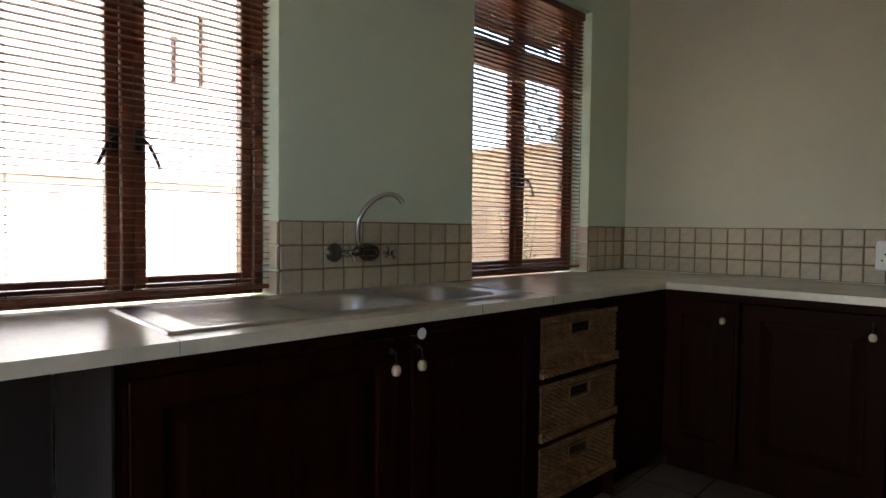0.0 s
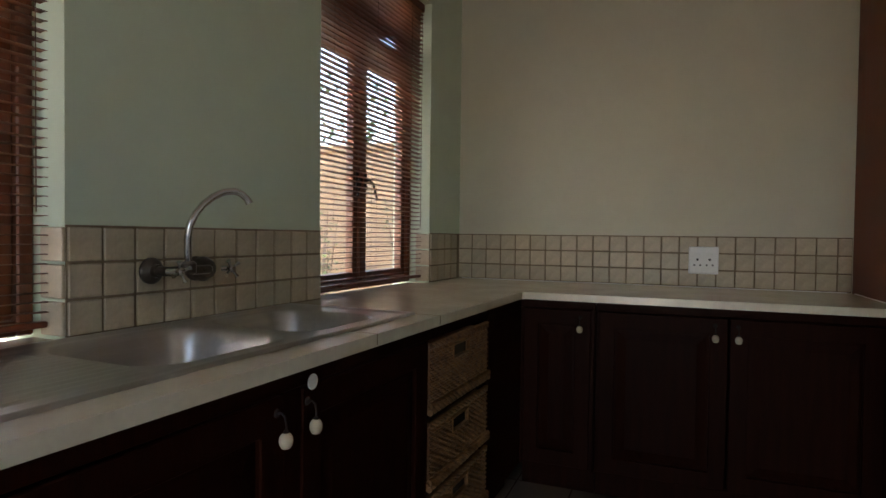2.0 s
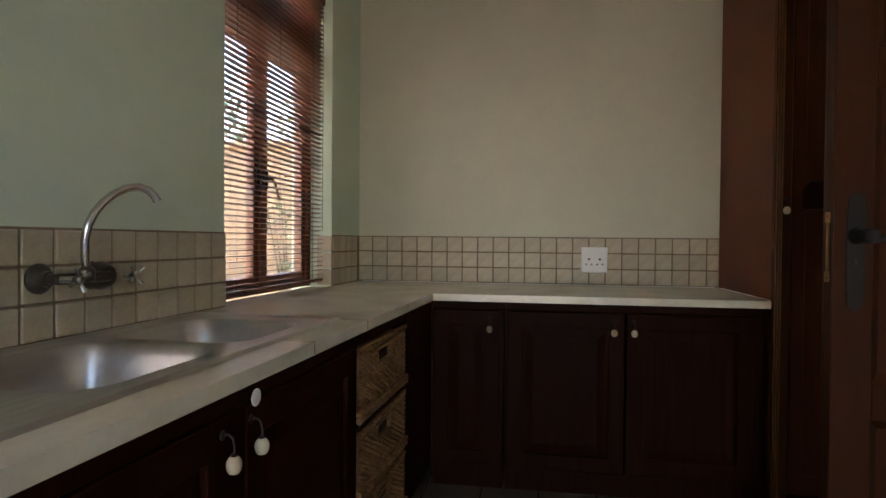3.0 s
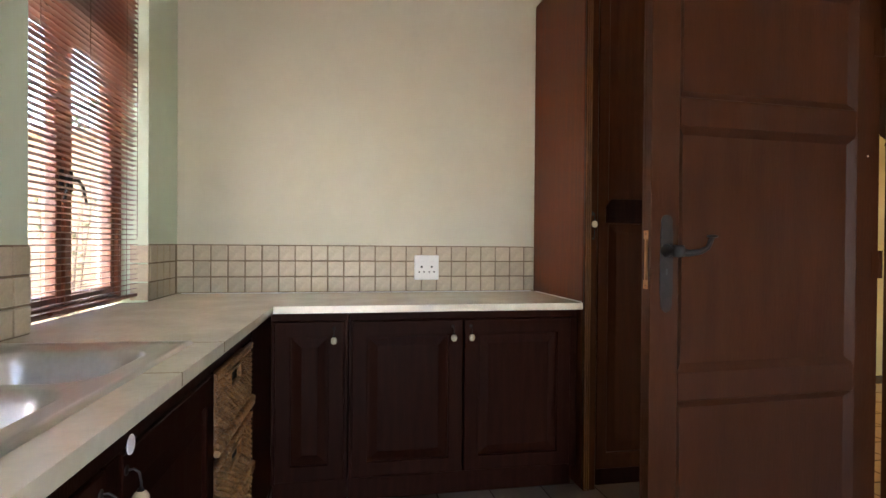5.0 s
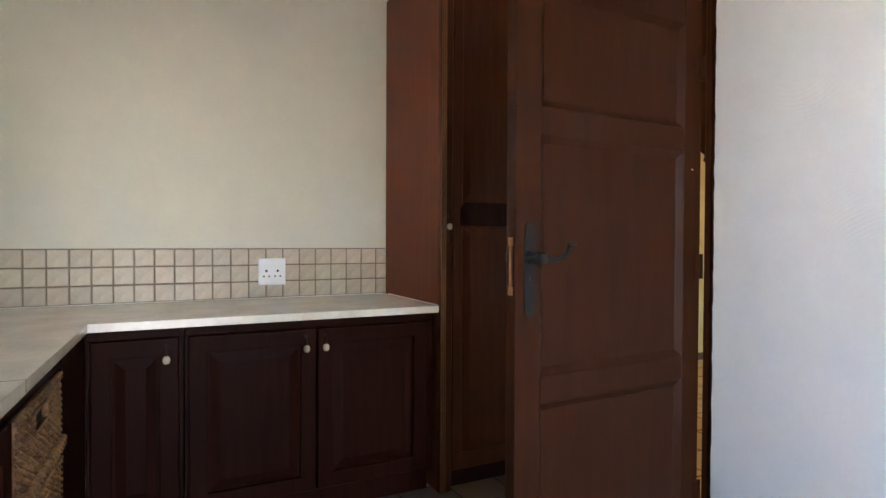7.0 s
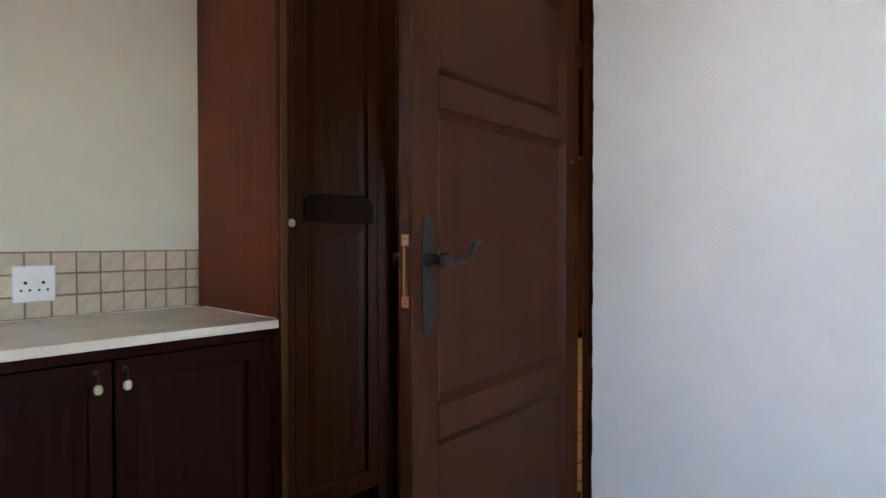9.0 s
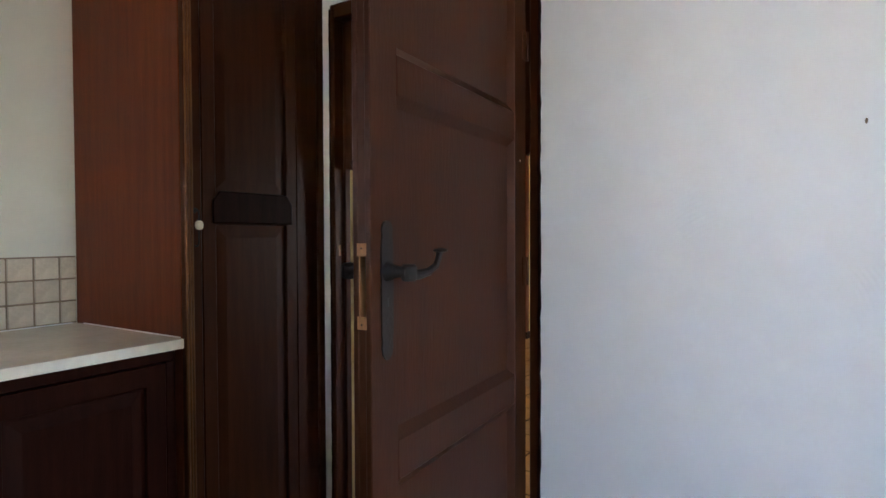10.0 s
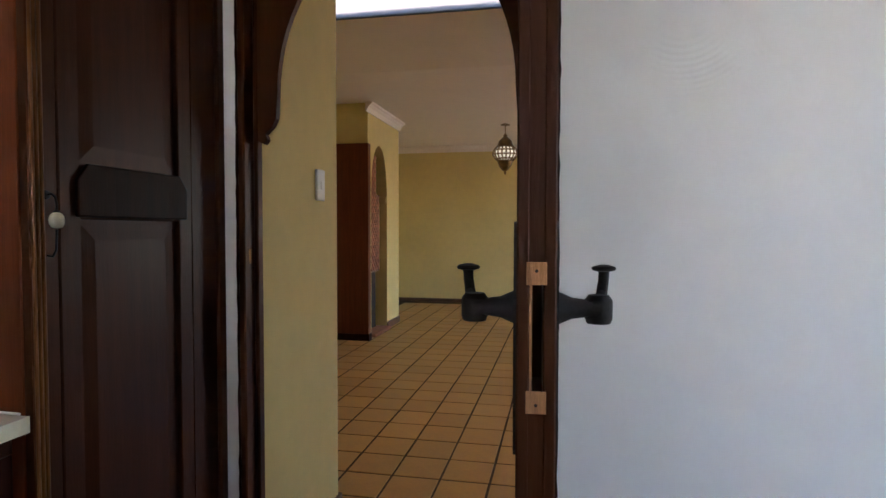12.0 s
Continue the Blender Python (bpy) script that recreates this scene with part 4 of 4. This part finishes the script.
part("foot_moulding", box(-0.008, 0.70, -0.088, 0.010, 0.0, 0.075, 0.003), CAB, screen)


def lantern():
    t = thing("hanging_lantern", pose(2.25, -6.62, RC), "ornate pierced brass hanging lantern with lit glass panes", "lantern")
    part("ceiling_rose", lathe(bmesh.new(), [(0.06, -0.022), (0.06, -0.012), (0.03, -0.002), (0.03, 0.0)]), BRASS, t, "", True)
    part("chain", tube(bmesh.new(), [(0, 0, -0.02), (0, 0, -0.14)], 0.007, 8), BRASS, t)
    part("dome", lathe(bmesh.new(), [(0.008, -0.13), (0.03, -0.15), (0.022, -0.165), (0.05, -0.19), (0.085, -0.225), (0.095, -0.27), (0.11, -0.285), (0.10, -0.295)], None, 16), BRASS, t, "pierced brass dome", True)
    part("glass_body", lathe(bmesh.new(), [(0.10, -0.297), (0.150, -0.34), (0.158, -0.40), (0.125, -0.452), (0.09, -0.478)], None, 12), BULB, t, "lit pale glass panes")
    for z, r in ((-0.30, 0.115), (-0.345, 0.158), (-0.40, 0.164), (-0.455, 0.132), (-0.48, 0.100)):
        part("band", lathe(bmesh.new(), [(r - 0.014, z - 0.009), (r, z - 0.009), (r, z + 0.009), (r - 0.014, z + 0.009)], None, 12), BRASS, t)
    for k in range(18):
        a = 2 * math.pi * k / 18
        part("rib", tube(bmesh.new(), [(r * math.cos(a), r * math.sin(a), z) for r, z in ((0.104, -0.295), (0.154, -0.34), (0.162, -0.40), (0.129, -0.452), (0.094, -0.48))], 0.0105, 6), BRASS, t)
    part("bowl", lathe(bmesh.new(), [(0.10, -0.482), (0.095, -0.51), (0.075, -0.56), (0.04, -0.60), (0.015, -0.615), (0.02, -0.628), (0.006, -0.66)], None, 16), BRASS, t, "pierced brass bowl", True)
    return t


lantern()


# ---- plants outside ----
def shrub(x, y, h, seed, label, spread=0.45, leaves=420, big=1.0):
    """A slender shrub: stems and several hundred leaves."""
    rnd = random.Random(seed)
    t = thing("shrub", pose(x, y, -0.3), label, "shrub", "garden shrubs")
    bm, tips = bmesh.new(), []
    for k in range(7):
        a, r = rnd.uniform(0, 6.28), rnd.uniform(0.1, spread)
        pts = [(0.03 * math.cos(a), 0.03 * math.sin(a), 0), (r * 0.4 * math.cos(a), r * 0.4 * math.sin(a), h * 0.45), (r * math.cos(a), r * math.sin(a), h * rnd.uniform(0.7, 1.0))]
        tube(bm, pts, [0.016, 0.011, 0.004], 6)
        tips.append(pts)
    part("stems", bm, BARK, t)
    bm = bmesh.new()
    for k in range(leaves):
        p = rnd.choice(tips)
        q = rnd.uniform(0.15, 1)
        c = Vector(p[1]).lerp(Vector(p[2]), max(0, q * 2 - 1)) if q > 0.5 else Vector(p[0]).lerp(Vector(p[1]), q * 2)
        c = c + Vector((rnd.gauss(0, 0.2), rnd.gauss(0, 0.2), rnd.gauss(0, 0.2))) * spread
        m = Matrix.Translation(c) @ Euler((rnd.uniform(-1, 1), rnd.uniform(-1, 1), rnd.uniform(0, 6.28))).to_matrix().to_4x4()
        l, w = big * rnd.uniform(0.05, 0.09), big * rnd.uniform(0.014, 0.026)
        vs = [bm.verts.new(m @ Vector(v)) for v in ((0, 0, 0), (l * 0.5, w, 0.006), (l, 0, -0.01), (l * 0.5, -w, 0.006))]
        bm.faces.new(vs)
    tagged(part("leaves", bm, LEAF, t), "green leaves", kind="stuff")
    return t


shrub(5.75, 3.5, 2.2, 3, "sparse leafy shrub against the garden wall", 0.3, 160)
shrub(5.6, 4.5, 1.7, 5, "sparse leafy shrub against the garden wall", 0.3, 130)
shrub(5.8, 2.7, 2.3, 9, "sparse leafy shrub against the garden wall", 0.3, 180)
shrub(7.6, 2.9, 4.2, 12, "tall bushy shrub rising behind the garden wall", 0.8, 1300, 1.6)
shrub(7.9, 4.3, 3.6, 14, "tall bushy shrub rising behind the garden wall", 0.7, 900, 1.6)
shrub(8.1, 5.7, 4.3, 15, "tall bushy shrub rising behind the garden wall", 0.9, 1300, 1.6)

# ---- marks and sealant ----
bead = thing("sealant_bead", pose(0, 0, 0), "thin white sealant bead along the worktop edge", "sealant")
part("bead", tube(bmesh.new(), [(2.53 + 0.06 * i, 0.0425 + random.uniform(-0.0006, 0.0006), CT + 0.001) for i in range(11)], 0.0026, 6), PLASTIC, bead, "", True)
part("bead", tube(bmesh.new(), [(KX - 0.0105 + random.uniform(-0.0006, 0.0006), 0.06 + 0.094 * i, CT + 0.0005) for i in range(21)], 0.0024, 6), PLASTIC, bead, "", True)
for x, z, r in ((0.705, 1.47, 0.006),):
    m_ = thing("wall_chip", pose(x, SY, z), "tiny dark chip in the white plaster wall", "chip", "wall chips")
    part("chip", lathe(bmesh.new(), [(r, 0), (r * 0.7, 0.0012), (r * 0.2, 0.0016)], pose(0, 0.0006, 0, -90, 0, 20) @ Matrix.Diagonal((0.6, 1.2, 1, 1)), 9), GROUT, m_)

# ---- wall tiles ----
P, PV = 0.0849, 0.0836
me_n = mesh_of("tile", box(-P / 2 + 0.0036, P / 2 - 0.0036, -0.0045, 0.0045, -PV / 2 + 0.0036, PV / 2 - 0.0036, 0.0022), TILE)
me_e = mesh_of("tile", box(-0.0045, 0.0045, -P / 2 + 0.0036, P / 2 - 0.0036, -PV / 2 + 0.0036, PV / 2 - 0.0036, 0.0022), TILE)
me_p = mesh_of("tile", box(-0.0045, 0.0045, -0.0255, 0.0255, -PV / 2 + 0.0036, PV / 2 - 0.0036, 0.0022), TILE)
jit = lambda k: random.uniform(-k, k)
structure("splash_bed_north", bx(box(W1[1] + 0.0005, W2[0] - 0.0005, NY - 0.004, NY, CT + 0.0005, CT + 3 * PV + 0.004), W2[1] + 0.0005, KX - 0.006, NY - 0.004, NY, CT + 0.0005, CT + 3 * PV + 0.004), GROUT, "brown grout behind the splashback tiles", "grout").matrix_basis = SKEW
structure("splash_bed_east", box(KX - 0.004, KX, 0.043, 1.97, CT + 0.0005, CT + 3 * PV + 0.004), GROUT, "brown grout behind the splashback tiles", "grout")
for r in range(3):
    z = CT + PV * (r + 0.5) + 0.002
    for k in range(11):
        part("tile", me_n, TILE, wall_north, m=pose(W1[1] + 0.0849 * (k + 0.5) + jit(0.0006), NY - 0.0055 + jit(0.0006), z + jit(0.0006), jit(0.4), jit(0.5), jit(0.4)))
    for k in range(4):
        part("tile", me_n, TILE, wall_north, m=pose(W2[1] + 0.0870 * (k + 0.5) + 0.001 + jit(0.0006), NY - 0.0055 + jit(0.0006), z + jit(0.0006), jit(0.4), jit(0.5), jit(0.4)))
    for k in range(22):
        part("tile", me_e, TILE, wall_east, m=pose(KX - 0.0055 + jit(0.0006), 0.101 + P * (22 - k - 0.5) + jit(0.0006), z + jit(0.0006), jit(0.5), jit(0.4), jit(0.4)))
    part("tile", me_p, TILE, wall_east, m=pose(KX - 0.0055, 0.0715, z, jit(0.3), jit(0.3), jit(0.3)))
    for x in (W1[1] - 0.0045, W2[1] - 0.0045):
        part("tile", me_e, TILE, wall_north, m=pose(x, NY + P / 2 - 0.008, z, 0, jit(0.4), jit(0.4)))

# ---- floor tiles ----
FPX, FPY = 0.242, 0.2485
me_f = mesh_of("floor_tile", box(-FPX / 2 + 0.005, FPX / 2 - 0.005, -FPY / 2 + 0.005, FPY / 2 - 0.005, -0.012, 0.0, 0.003), TERRA)
the_floor = bpy.data.objects["floor"]
rest, cook = bmesh.new(), bmesh.new()
FX, FY = 2.348, -1.776
for i in range(-19, 9):
    for j in range(-27, 16):
        x, y = FX + FPX * (i + 0.5), FY + FPY * (j + 0.5)
        if not (-2.26 < x < 4.16 and -8.35 < y < 1.9):
            continue
        if 1.55 < x < 3.75 and -8.2 < y < -0.75:
            part("floor_tile", me_f, TERRA, the_floor, m=pose(x + jit(0.001), y + jit(0.001), jit(0.0005), jit(0.12), jit(0.12), jit(0.2)))
        else:
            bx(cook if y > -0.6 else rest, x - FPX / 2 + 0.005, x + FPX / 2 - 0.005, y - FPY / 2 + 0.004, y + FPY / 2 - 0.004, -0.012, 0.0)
tagged(part("floor_tiles", rest, TERRA, the_floor), "terracotta floor tiles", kind="stuff")
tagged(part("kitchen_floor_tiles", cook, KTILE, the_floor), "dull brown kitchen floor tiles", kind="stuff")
